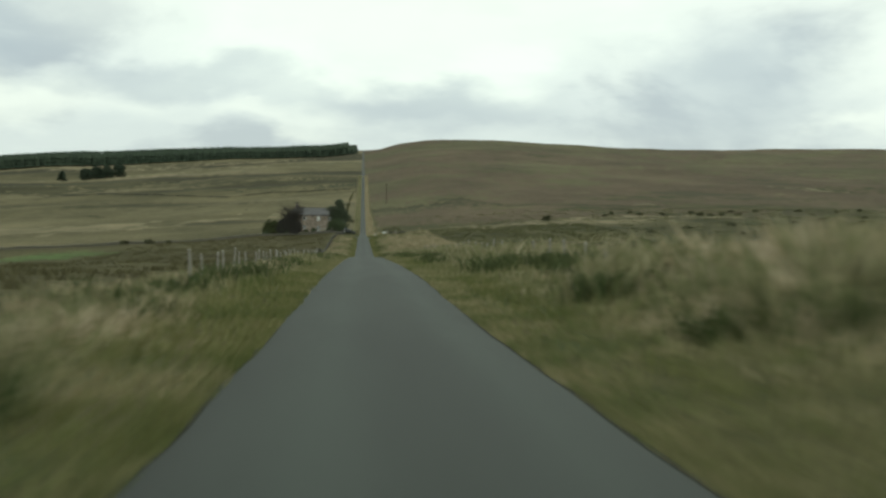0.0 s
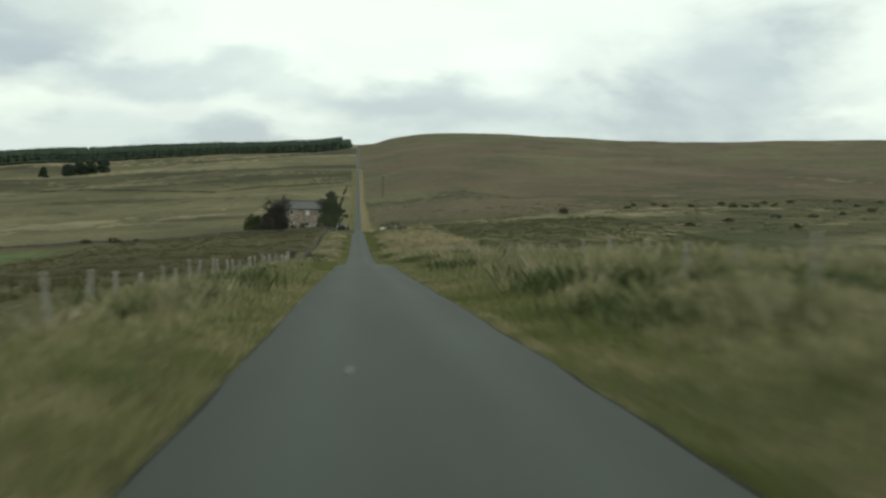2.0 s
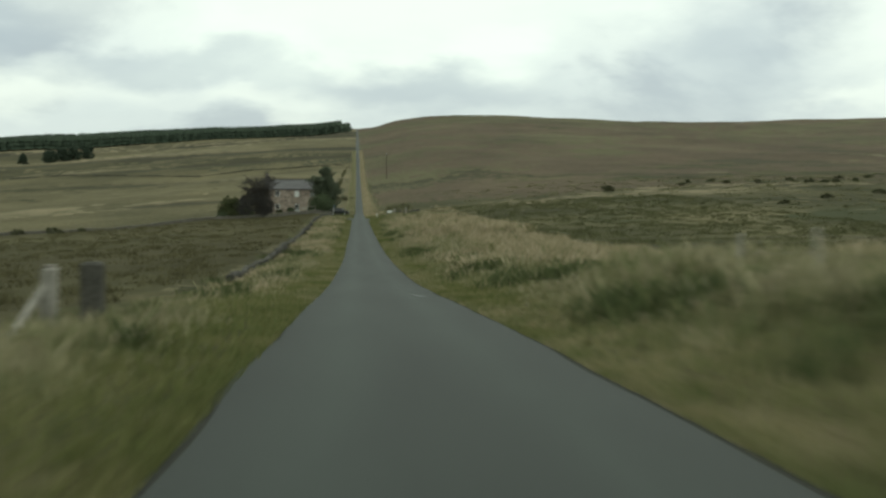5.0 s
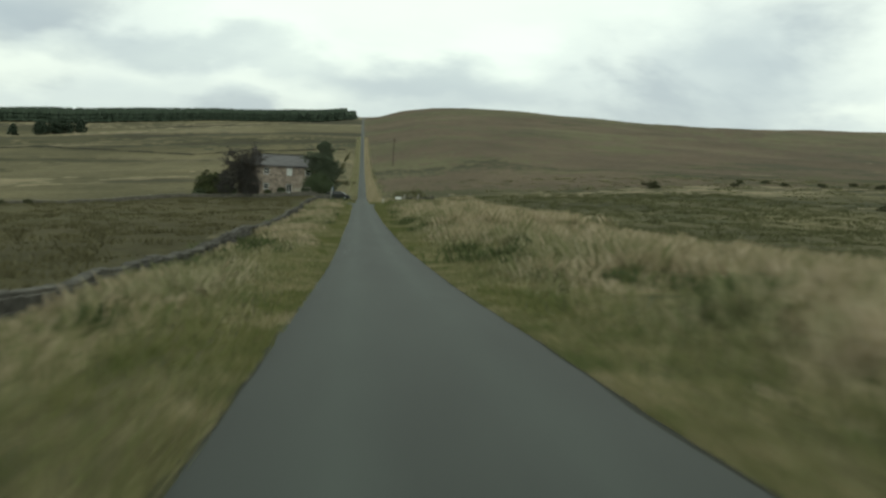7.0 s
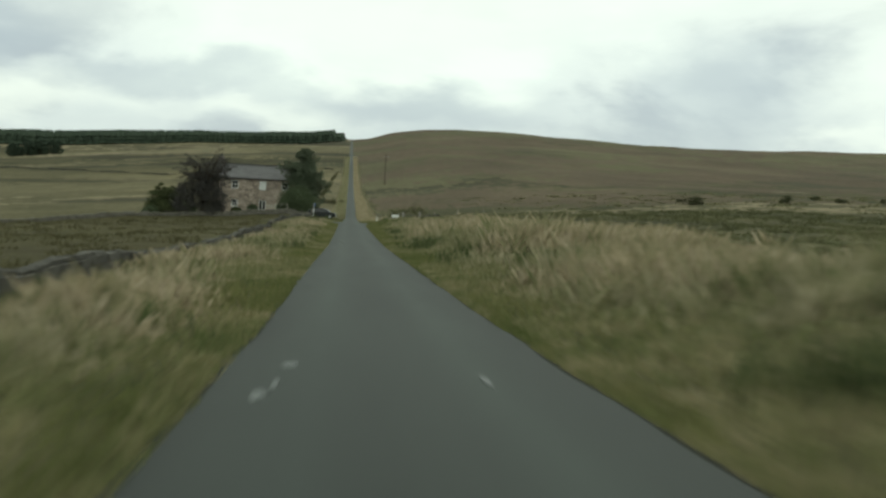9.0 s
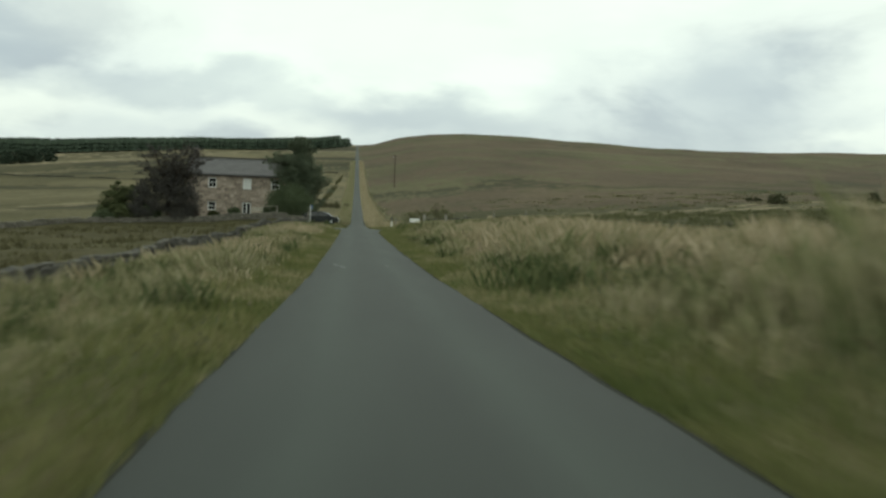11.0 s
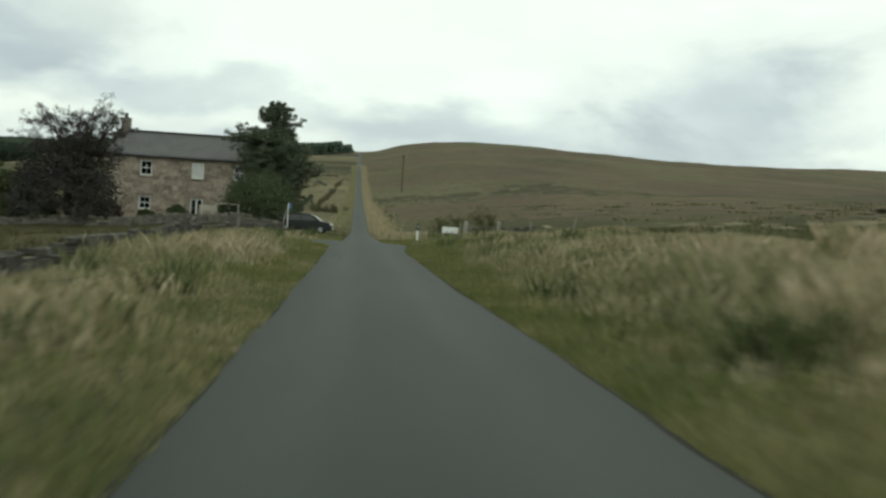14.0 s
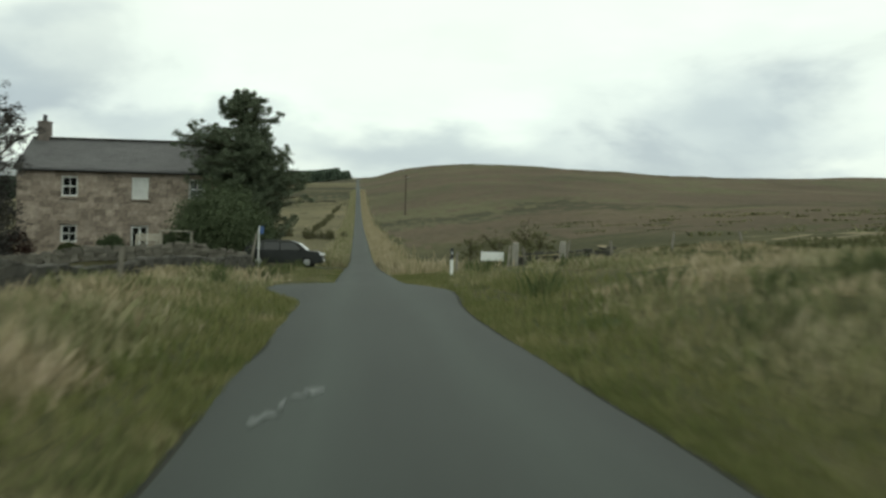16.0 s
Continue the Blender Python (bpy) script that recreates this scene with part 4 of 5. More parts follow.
# ---- car ----
def build_car(x, y, rz):
    z0 = float(land(x, y)) + 0.02
    car = thing("estate_car", x, y, z0, "dark green estate car parked on the grass by the house", "car", rz=rz)
    # side profile of the body, front towards +x
    lower = [(-2.15, 0.32), (-2.20, 0.55), (-2.18, 0.86), (-1.2, 0.92), (1.30, 0.97), (1.92, 0.90), (2.16, 0.74), (2.20, 0.50), (2.12, 0.26), (1.75, 0.22), (-1.75, 0.22)]
    upper = [(-2.14, 0.86), (-2.02, 1.20), (-1.80, 1.42), (-0.9, 1.53), (0.40, 1.51), (0.80, 1.37), (1.36, 0.92)]

    def extrude(prof, w0, w1):
        bm = bmesh.new()
        zmin, zmax = min(p[1] for p in prof), max(p[1] for p in prof)
        rows = []
        for s in (-1, 1):
            rows.append([bm.verts.new((px, s * (w0 + (w1 - w0) * (pz - zmin) / (zmax - zmin)), pz)) for px, pz in prof])
        bm.faces.new(rows[0])
        bm.faces.new(rows[1][::-1])
        n = len(prof)
        for k in range(n):
            bm.faces.new((rows[0][k], rows[1][k], rows[1][(k + 1) % n], rows[0][(k + 1) % n]))
        bmesh.ops.recalc_face_normals(bm, faces=bm.faces)
        bmesh.ops.bevel(bm, geom=list(bm.edges), offset=0.05, segments=2, affect="EDGES", clamp_overlap=True)
        return bm
    part("body", extrude(lower, 0.86, 0.84), CAR_PAINT, car)
    cab = part("cabin", extrude(upper, 0.80, 0.62), CAR_PAINT, car)
    for s in (-1, 1):
        for a, b in (((-1.92, 0.96), (-1.15, 1.36)), ((-1.05, 0.96), (-0.22, 1.37)), ((-0.12, 0.98), (0.98, 1.36))):
            bm = bmesh.new()
            x1t = b[0] if b[0] < 0.3 else 0.58
            x0t = a[0] if a[0] > -1.5 else -1.78
            y0, y1 = s * 0.806, s * 0.684
            v = [(a[0], y0, a[1]), (b[0], y0, a[1]), (x1t, y1, b[1]), (x0t, y1, b[1])]
            o = [bm.verts.new(p) for p in v] + [bm.verts.new((p[0], p[1] - s * 0.03, p[2])) for p in v]
            for f in ((0, 1, 2, 3), (7, 6, 5, 4), (0, 4, 5, 1), (1, 5, 6, 2), (2, 6, 7, 3), (3, 7, 4, 0)):
                bm.faces.new([o[i] for i in f])
            bmesh.ops.recalc_face_normals(bm, faces=bm.faces)
            part("side_window", bm, GLASS, cab)
    for nm, (xa, za), (xb, zb), wa, wb in (("windscreen", (1.30, 0.98), (0.83, 1.35), 0.74, 0.62), ("rear_window", (-2.135, 0.93), (-1.98, 1.30), 0.72, 0.62)):
        bm = bmesh.new()
        d = 0.012 if nm == "windscreen" else -0.012
        o = [bm.verts.new(p) for p in ((xa + d, -wa, za + 0.012), (xa + d, wa, za + 0.012), (xb + d, wb, zb + 0.012), (xb + d, -wb, zb + 0.012), (xa - d, -wa, za - 0.012), (xa - d, wa, za - 0.012), (xb - d, wb, zb - 0.012), (xb - d, -wb, zb - 0.012))]
        for f in ((0, 1, 2, 3), (7, 6, 5, 4), (0, 4, 5, 1), (1, 5, 6, 2), (2, 6, 7, 3), (3, 7, 4, 0)):
            bm.faces.new([o[i] for i in f])
        bmesh.ops.recalc_face_normals(bm, faces=bm.faces)
        part(nm, bm, GLASS, cab)
    for s in (-1, 1):
        part("headlight", box(2.08, s * 0.62, 0.72, 0.20, 0.36, 0.17, 0.04), LAMP_LENS, car, "clear headlight")
        part("tail_light", box(-2.17, s * 0.74, 0.80, 0.08, 0.14, 0.30, 0.02), RED_LEAF, car)
        part("mirror", box(1.02, s * 0.93, 1.04, 0.12, 0.20, 0.14, 0.03), CAR_PAINT, car)
        for wx in (-1.32, 1.36):
            bm = tube([(wx, s * 0.66, 0.31), (wx, s * 0.68, 0.31), (wx, s * 0.86, 0.31), (wx, s * 0.88, 0.31)], [0.27, 0.31, 0.31, 0.27], 20)
            wh = part("wheel", bm, RUBBER, car)
            bm = tube([(wx, s * 0.86, 0.31), (wx, s * 0.89, 0.31)], [0.20, 0.18], 16)
            part("rim", bm, ALLOY, wh)
    part("front_bumper", box(2.14, 0, 0.40, 0.16, 1.62, 0.22, 0.05), CAR_PAINT, car)
    part("number_plate", box(2.225, 0, 0.42, 0.02, 0.52, 0.11, 0.005), WHITE, car, "plain white plate")
    part("grille", box(2.175, 0, 0.62, 0.06, 0.8, 0.10, 0.02), GUTTER, car)


# ---- walls and fences ----
def stone_meshes(rng, n, material):
    out = []
    for k in range(n):
        bm = bmesh.new()
        bmesh.ops.create_cube(bm, size=1.0)
        for v in bm.verts:
            v.co += Vector([rng.uniform(-0.13, 0.13) for _ in range(3)])
        bmesh.ops.bevel(bm, geom=list(bm.edges), offset=0.13, segments=1, affect="EDGES")
        me = bpy.data.meshes.new("coping_stone")
        bm.to_mesh(me)
        bm.free()
        me.materials.append(material)
        out.append(me)
    return out


CUBE_V = np.array([(-1, -1, -1), (1, -1, -1), (1, 1, -1), (-1, 1, -1), (-1, -1, 1), (1, -1, 1), (1, 1, 1), (-1, 1, 1)]) * 0.5
CUBE_F = np.array([(0, 3, 2, 1), (4, 5, 6, 7), (0, 1, 5, 4), (1, 2, 6, 5), (2, 3, 7, 6), (3, 0, 4, 7)])


def dry_wall(name, path, height, label, seed, coping, tone=None):
    """A dry-stone wall along a plan line: rough body stones, and the coping stones on it."""
    rng = random.Random(seed)
    body_mat, cope_mat = tone or (DRYSTONE_I, DRYSTONE)
    path = [Vector((a, b, 0)) for a, b in path]
    segs = [(a, b, (b - a).length) for a, b in zip(path, path[1:])]
    total = sum(s[2] for s in segs)

    def at(d):
        for a, b, ln in segs:
            if d <= ln:
                return a + (b - a) * (d / ln), (b - a).normalized()
            d -= ln
        return path[-1].copy(), (path[-1] - path[-2]).normalized()
    t = tagged(new(name), label, "stone wall", kind="structure")
    verts, faces = [], []
    rows = max(2, int(height / 0.2))
    for r in range(rows):
        d = rng.uniform(0, 0.2)
        while d < total:
            w = rng.uniform(0.28, 0.62) * (1.0 if d < 170 else 1.8)
            p, u = at(d + w / 2)
            hgt = height * (0.86 + 0.14 * math.sin(d * 0.21 + seed) + 0.06 * math.sin(d * 0.9))
            if (r + 1) / rows * height > hgt + 0.12:
                d += w
                continue
            z = float(land(p.x, p.y)) - 0.06 + (r + 0.5) * height / rows
            th = 0.55 - 0.2 * r / rows
            side = Vector((-u.y, u.x, 0))
            c = CUBE_V + np.array([[rng.uniform(-0.09, 0.09) for _ in range(3)] for _ in range(8)])
            base = len(verts)
            for q in c:
                v = p + u * (q[0] * (w - 0.02)) + side * (q[1] * (th + rng.uniform(-0.05, 0.05)))
                verts.append((v.x, v.y, z + q[2] * (height / rows - 0.015)))
            faces += [tuple(f + base) for f in CUBE_F]
            d += w
    body = part_mesh("stones", mesh_from("stones", verts, faces, [body_mat]), t)
    tagged(body, kind="stuff")
    meshes = stone_meshes(rng, 8, cope_mat)
    d, n = 0.0, 0
    while d < total and n < coping:
        w = rng.uniform(0.36, 0.64)
        p, u = at(d + w / 2)
        hgt = height * (0.86 + 0.14 * math.sin(d * 0.21 + seed) + 0.06 * math.sin(d * 0.9))
        if rng.random() < 0.88:
            ob = new("coping_stone", rng.choice(meshes))
            ob.parent = t
            ob.matrix_local = (Matrix.Translation((p.x, p.y, float(land(p.x, p.y)) - 0.06 + hgt + 0.06)) @ Matrix.Rotation(math.atan2(u.y, u.x) + rng.uniform(-0.15, 0.15), 4, "Z")
                               @ Matrix.Rotation(rng.uniform(-0.12, 0.12), 4, "Y") @ Matrix.Diagonal((w * rng.uniform(0.7, 0.96), rng.uniform(0.26, 0.38), rng.uniform(0.09, 0.19), 1)))
            n += 1
        d += w


def fence(name, x, y0, y1, step, label, seed, height=1.08, lean=0.05):
    rng = random.Random(seed)
    t = tagged(new(name), label, "fence")
    posts = []
    meshes = []
    for k in range(3):
        bm = tube([(0, 0, -0.3), (0.01, 0, height * 0.5), (0, 0.01, height - 0.02), (0, 0, height)], [0.046, 0.042, 0.040, 0.030], 8)
        me = bpy.data.meshes.new("post")
        bm.to_mesh(me)
        bm.free()
        me.materials.append(POST_PALE)
        meshes.append(me)
    y = y0
    while y < y1:
        px = x + rng.uniform(-0.12, 0.12)
        z = float(land(px, y))
        ob = new("post", meshes[rng.randrange(3)])
        ob.parent = t
        s = rng.uniform(0.92, 1.1)
        ob.matrix_local = Matrix.Translation((px, y, z)) @ Matrix.Rotation(rng.gauss(0, lean), 4, "X") @ Matrix.Rotation(rng.gauss(0, lean), 4, "Y") @ Matrix.Diagonal((1, 1, s, 1))
        posts.append((px, y, z, s * height))
        y += step * rng.uniform(0.85, 1.15)
    for f in (0.35, 0.62, 0.90):
        bm = bmesh.new()
        tube_into(bm, [(p[0] - 0.06, p[1], p[2] + p[3] * f) for p in posts], [0.003] * len(posts), 4)
        part("wire", bm, WIRE, t)


def strainer(x, y, label):
    """Heavy straining post with a slanting brace."""
    z = float(land(x, y))
    t = thing("strainer_post", x, y, z, label, "fence post")
    part("post", tube([(0, 0, -0.3), (0, 0, 0.6), (0.03, 0, 1.2), (0.03, 0, 1.27)], [0.13, 0.125, 0.12, 0.09], 9), POST_PALE, t)
    part("brace", tube([(-0.05, -0.05, 0.95), (-0.32, -1.5, 0.02)], [0.055, 0.055], 7), POST_PALE, t, "slanting brace")


def gatepost(x, y):
    z = float(land(x, y))
    bm = box(0, 0, 0.45, 0.34, 0.26, 1.55, 0.04)
    for v in bm.verts:
        v.co.x += 0.05 * math.sin(v.co.z * 3)
    t = part("stone_gatepost", bm, DRYSTONE, None)
    t.location = (x, y, z)
    tagged(t, "broad grey stone gatepost at the fence end", "gatepost")


def hedge_row(path, height, width, label, seed):
    """A ragged hedge along a plan line: short stems and leaf clumps."""
    rng = np.random.default_rng(seed)
    base = Vector((*path[0], float(land(*path[0]))))
    t = thing("hedge", base.x, base.y, base.z, label, "hedge")
    bm = bmesh.new()
    cs, rs = [], []
    for (ax, ay), (bx, by) in zip(path, path[1:]):
        ln = math.hypot(bx - ax, by - ay)
        for k in range(int(ln / (0.42 * height))):
            f = (k + rng.random()) / int(ln / (0.42 * height))
            px, py = ax + (bx - ax) * f + rng.normal() * width * 0.22, ay + (by - ay) * f + rng.normal() * width * 0.22
            z = float(land(px, py)) - base.z
            if value_noise(px, py, 9, 9, 3) < -0.12 and ln > 20:
                continue
            top = height * (0.45 + 0.55 * rng.random())
            if k % 5 == 0:
                limb(bm, rng, (px - base.x, py - base.y, z - 0.05), (px - base.x, py - base.y, z + top), 0.03, 0.012, 0, 3)
            for q in (0.25, 0.6, 0.9):
                cs.append((px - base.x, py - base.y, z + top * q))
                rs.append(0.42 * height)
    tagged(part("stem", bm, BARK, t), kind="stuff")
    part_mesh("foliage", mesh_tris("foliage", leaf_quads(rng, cs, rs, 60, 0.17 * height, 0.9), 4, [HEDGE_LEAF]), t)


# ---- far woods ----
def conifer_cone(rng, x, y, z, h, w, tiers=4, seg=7):
    tris = []
    for k in range(tiers):
        a = k / tiers
        zt, zb = z + h * (1 - a * 0.80), z + h * max(0.04, 0.66 - a * 0.80)
        r = w * (0.35 + 0.65 * (k + 1) / tiers)
        ph = rng.random() * 6.28
        ring = [(x + math.cos(ph + 6.283 * i / seg) * r * rng.uniform(0.75, 1.2), y + math.sin(ph + 6.283 * i / seg) * r * rng.uniform(0.75, 1.2), zb + rng.uniform(-0.05, 0.05) * h) for i in range(seg)]
        for i in range(seg):
            tris.append(((x, y, zt), ring[i], ring[(i + 1) % seg]))
    return tris


FOREST_SLANT = 0.30


def build_forest():
    rng = random.Random(21)
    tris = []
    for row in range(17):
        x = -10.0 - rng.uniform(0, 6) - (3.0 if row < 3 else 0)
        while x > -1400:
            px, py = x + rng.uniform(-1.5, 1.5), 1076 + row * 10 + rng.uniform(-4, 4) + FOREST_SLANT * x
            h = rng.uniform(13.2, 14.4) * (0.7 if x > -22 else 1.0) + 1.0 * math.sin(x * 0.013)
            tris += conifer_cone(rng, px, py, float(land(px, py)) - 0.5, h, rng.uniform(4.4, 6.2), 3, 6)
            x -= rng.uniform(1.7, 2.9)
    ob = new("conifer_forest", mesh_tris("conifer_forest", np.array(tris), 3, [CONIFER]))
    tagged(ob, "dark green conifer plantation along the hill crest", "forest", kind="stuff")


def far_tree(x, y, h, w, seed):
    z = float(land(x, y)) - 0.3
    t = thing("conifer", x, y, z, "dark conifer standing alone on the pale pasture", "tree", "conifers on the pasture")
    part("trunk", tube([(0, 0, 0), (0, 0, h * 0.5)], [0.25, 0.12], 6), BARK, t)
    nrg = np.random.default_rng(seed)
    f = nrg.random(46)
    ang, rad = nrg.random(46) * 6.283, 0.75 * w * np.sqrt(nrg.random(46)) * np.sqrt(1.02 - f ** 1.6)
    clumps = np.stack([np.cos(ang) * rad, np.sin(ang) * rad, h * (0.06 + 0.86 * f)], -1)
    part_mesh("crown", mesh_tris("crown", leaf_quads(nrg, clumps, np.full(46, 0.26 * w), 34, 1.1, 0.9), 4, [CONIFER]), t)


# ---- grass ----
def blades(rng, x, y, h, w, lean=0.45, bend=None):
    """Tapering bent blades: two triangles each as one quad-like strip."""
    n = len(x)
    z = land(x, y) - 0.03
    a = rng.random(n) * 6.283
    dx, dy = np.cos(a), np.sin(a)
    b = rng.random(n) * 6.283 if bend is None else bend + rng.normal(size=n) * 1.2
    lx, ly = np.cos(b) * lean * h * rng.random(n), np.sin(b) * lean * h * rng.random(n)
    p0 = np.stack([x - dx * w / 2, y - dy * w / 2, z], -1)
    p1 = np.stack([x + dx * w / 2, y + dy * w / 2, z], -1)
    p2 = np.stack([x + dx * w * 0.35 + lx * 0.45, y + dy * w * 0.35 + ly * 0.45, z + h * 0.62], -1)
    p3 = np.stack([x + lx, y + ly, z + h * (0.95 + 0.1 * rng.random(n))], -1)
    return np.stack([p0, p1, p2, p3], 1)


def build_grass():
    rng = np.random.default_rng(9)
    Y0, Y1 = -268, 62

    def clumped(n, x0, x1, spread, per):
        cx = x0 + (x1 - x0) * rng.random(n // per)
        cy = Y0 + (Y1 - Y0) * rng.random(n // per)
        x = np.repeat(cx, per) + rng.normal(size=n // per * per) * spread
        y = np.repeat(cy, per) + rng.normal(size=n // per * per) * spread
        return x, y, np.repeat(rng.random(n // per), per)

    def clear(x, y):
        wl, wr = half_width(y)
        k = (x < -wl + 0.05) | (x > wr - 0.05)
        k &= ~((y > 21) & (y < 33) & (x > -4) & (x < 3.2) & (rng.random(len(x)) < 0.8))
        k &= ~((y > 50) & (x < -9))
        k &= ~((y > 58.5) & (y < 64) & (x < -2) & (x > -9))
        return k
    # short green edge
    for side in (-1, 1):
        n = 190000
        y = Y0 + (Y1 - Y0) * rng.random(n)
        x = side * (half_width(y)[0 if side < 0 else 1] - 0.05 + np.where(rng.random(n) < 0.42, 0.22, 1.5) * np.abs(rng.normal(size=n)))
        k = clear(x, y)
        h = (0.07 + 0.20 * rng.random(n)) * (0.6 + 0.7 * smooth(1.6, 4, np.abs(x)))
        h = np.where((y > 26) & (x < 0), h * 0.4, h)
        lush = (value_noise(x[k], y[k], 3, 11, 21 + side) + np.where(side > 0, 0.52 * smooth(-45, 0, y[k]), 0.08) - 0.45 * smooth(2.4, 3.8, np.abs(x[k])) > 0.12).astype(np.int32)
        ob = new("verge_grass", mesh_tris("verge_grass", blades(rng, x[k], y[k], h[k], 0.035), 4, [GREEN_GRASS, LUSH_GRASS], lush))
        tagged(ob, "short green grass along the asphalt edge", "grass", kind="stuff")
    # tall straw tussocks behind it
    for side, far, n in ((-1, 7.2, 200000), (1, 19.0, 400000)):
        x, y, v = clumped(n, 2.3, far, 0.30, 25)
        x = x * side
        patch = smooth(-0.8, 0.7, wave(x, y, 4.0, 8 + side) + 0.5 * wave(x, y, 1.3, 3 + side))
        tall = smooth(1.9, 5.0 if side > 0 else 3.6, np.abs(x)) * (0.16 + 0.92 * patch) * (0.80 + 0.5 * value_noise(x, y, 9, 14, 6 + side))
        h = (0.30 + 0.55 * v * v + 0.28 * rng.random(len(x))) * tall * (1.18 - 0.56 * smooth(-1, 14, y) + 0.25 * (1 - smooth(-235, -205, y)) + 0.30 * smooth(4.5, 7, x) * smooth(-110, -60, y) * (1 - smooth(-15, 5, y)) if side > 0 else (0.66 + 0.10 * smooth(-130, -100, y) + 0.20 * smooth(-60, -40, y)) * (1 - 0.12 * smooth(5.4, 6.8, -x)) * (1 + 0.10 * smooth(4.2, 5.5, -x) * smooth(-120, -100, y) * (1 - smooth(-55, -30, y))) * (1 - 0.12 * smooth(-32, -6, y) * (1 - smooth(0, 12, y)) + 0.04 * smooth(0, 12, y) * (1 - smooth(38, 48, y))))
        h = h * (1 - (0.25 if side > 0 else 0.38) * smooth(2, 16, y))
        k = clear(x, y) & (h > 0.12) & ~((y < -128) & (x < -4.7) & (rng.random(len(x)) < 0.45)) & ~((y > 40) & (x < 0) & (x > -5.5)) & ~((y > 48) & (x < 0)) & ~((y > 15) & (x > 0) & (x < 3.0 + 0.135 * (y - 15))) & ~((y > 34) & (y < 44) & (np.abs(x - 3.3) < 1.0))
        ob = new("tall_grass", mesh_tris("tall_grass", blades(rng, x[k], y[k], h[k], 0.034, 0.75, (v * 997.0 % 6.283)[k]), 4, [STRAW, STRAW_DULL], (((y[k] + 9 * wave(x[k], y[k], 5, 4) < -134) & (y[k] + 9 * wave(x[k], y[k], 6, 2) > -222)) | ((y[k] > np.where(x[k] < 0, -20, 4)) & (wave(x[k], y[k], 4, 6) > 0.3)) | (np.where(x[k] < 0, wave(x[k], y[k], 3.1, 9) - 0.1 - 0.4 * smooth(-30, 5, y[k]), wave(x[k], y[k], 2.7, 7) + 0.30 * (5.2 - x[k])) > 0)).astype(np.int32)))
        tagged(ob, "tall pale straw-coloured grass tussocks beside the road", "grass", kind="stuff")
    # dark green rush tufts in the verges
    n, per = 300, 45
    cx = np.concatenate([-(2.8 + 5.5 * rng.random(n // 2)), 2.8 + 8 * rng.random(n // 2)])
    cy = Y0 + (Y1 - Y0) * rng.random(n)
    x = np.repeat(cx, per) + rng.normal(size=n * per) * 0.22
    y = np.repeat(cy, per) + rng.normal(size=n * per) * 0.22
    k = clear(x, y)
    h = 0.25 + 0.35 * rng.random(len(x))
    ob = new("rush_tufts", mesh_tris("rush_tufts", blades(rng, x[k], y[k], h[k], 0.03, 0.6), 4, [RUSH_DARK]))
    tagged(ob, "dark green rush tufts among the verge grass", "rushes", kind="stuff")
    n, per = 150, 190
    cx = np.concatenate([-(2.9 + 3.4 * rng.random(n // 8)), 3.3 + 5.5 * rng.random(n - n // 8)])
    cy = Y0 + (-12 - Y0) * rng.random(n)
    sp = 0.28 + 0.35 * rng.random(n)
    x = np.repeat(cx, per) + rng.normal(size=n * per) * np.repeat(sp, per)
    y = np.repeat(cy, per) + rng.normal(size=n * per) * np.repeat(sp, per)
    k = clear(x, y)
    h = (0.28 + 0.35 * rng.random(len(x))) * np.repeat(0.7 + 0.5 * rng.random(n), per)
    ob = new("rush_beds", mesh_tris("rush_beds", blades(rng, x[k], y[k], h[k], 0.035, 0.7), 4, [RUSH_DARK]))
    tagged(ob, "broad clumps of dark green rushes in the verges", "rushes", kind="stuff")
    # pale grass along the narrow lane beyond the junction
    n = 80000
    s = np.where(rng.random(n) < 0.5, -1, 1)
    y = 36 + 470 * rng.random(n) ** 1.3
    x = s * (1.05 + np.abs(rng.normal(size=n)) * np.where(s > 0, np.interp(y, [40, 70, 120, 220], [1.7, 1.3, 1.1, 0.8]), 0.8))
    h = 0.25 + 0.45 * rng.random(n)
    k = (y > np.where(x < 0, 66, 46))
    x, y, h = x[k], y[k], h[k]
    ob = new("lane_grass", mesh_tris("lane_grass", blades(rng, x, y, h, 0.05 + 0.0003 * y, 0.6), 4, [STRAW, STRAW_DULL], (x < 0).astype(np.int32)))
    tagged(ob, "pale dry grass along the narrow lane up the hill", "grass", kind="stuff")
    # heather and rushes in the fields beyond
    for x0, x1, n in ((-60, -9.5, 60000), (15, 70, 120000)):
        x, y, v = clumped(n, x0, x1, 0.5, 25)
        k = clear(x, y)
        h = 0.15 + 0.28 * v
        ob = new("heather", mesh_tris("heather", blades(rng, x[k], y[k], h[k], 0.10, 0.9), 4, [HEATH if x0 < 0 else RUSHY]))
        tagged(ob, "brown heather and rough grass in the field", "heather", kind="stuff")
    # rush and gorse clumps in the valley on the moor
    n, per = 1600, 26
    cx = 22 + 300 * rng.random(n) ** 0.8
    cy = -20 + 150 * rng.random(n) + 0.12 * cx
    x = np.repeat(cx, per) + rng.normal(size=n * per) * 0.9
    y = np.repeat(cy, per) + rng.normal(size=n * per) * 0.7
    h = 0.12 + 0.45 * np.repeat(rng.random(n) ** 2, per) * rng.random(n * per)
    ob = new("rush_clumps", mesh_tris("rush_clumps", blades(rng, x, y, h, 0.30, 1.2), 4, [RUSH]))
    tagged(ob, "olive rush and gorse clumps scattered over the moor", "rushes", kind="stuff")


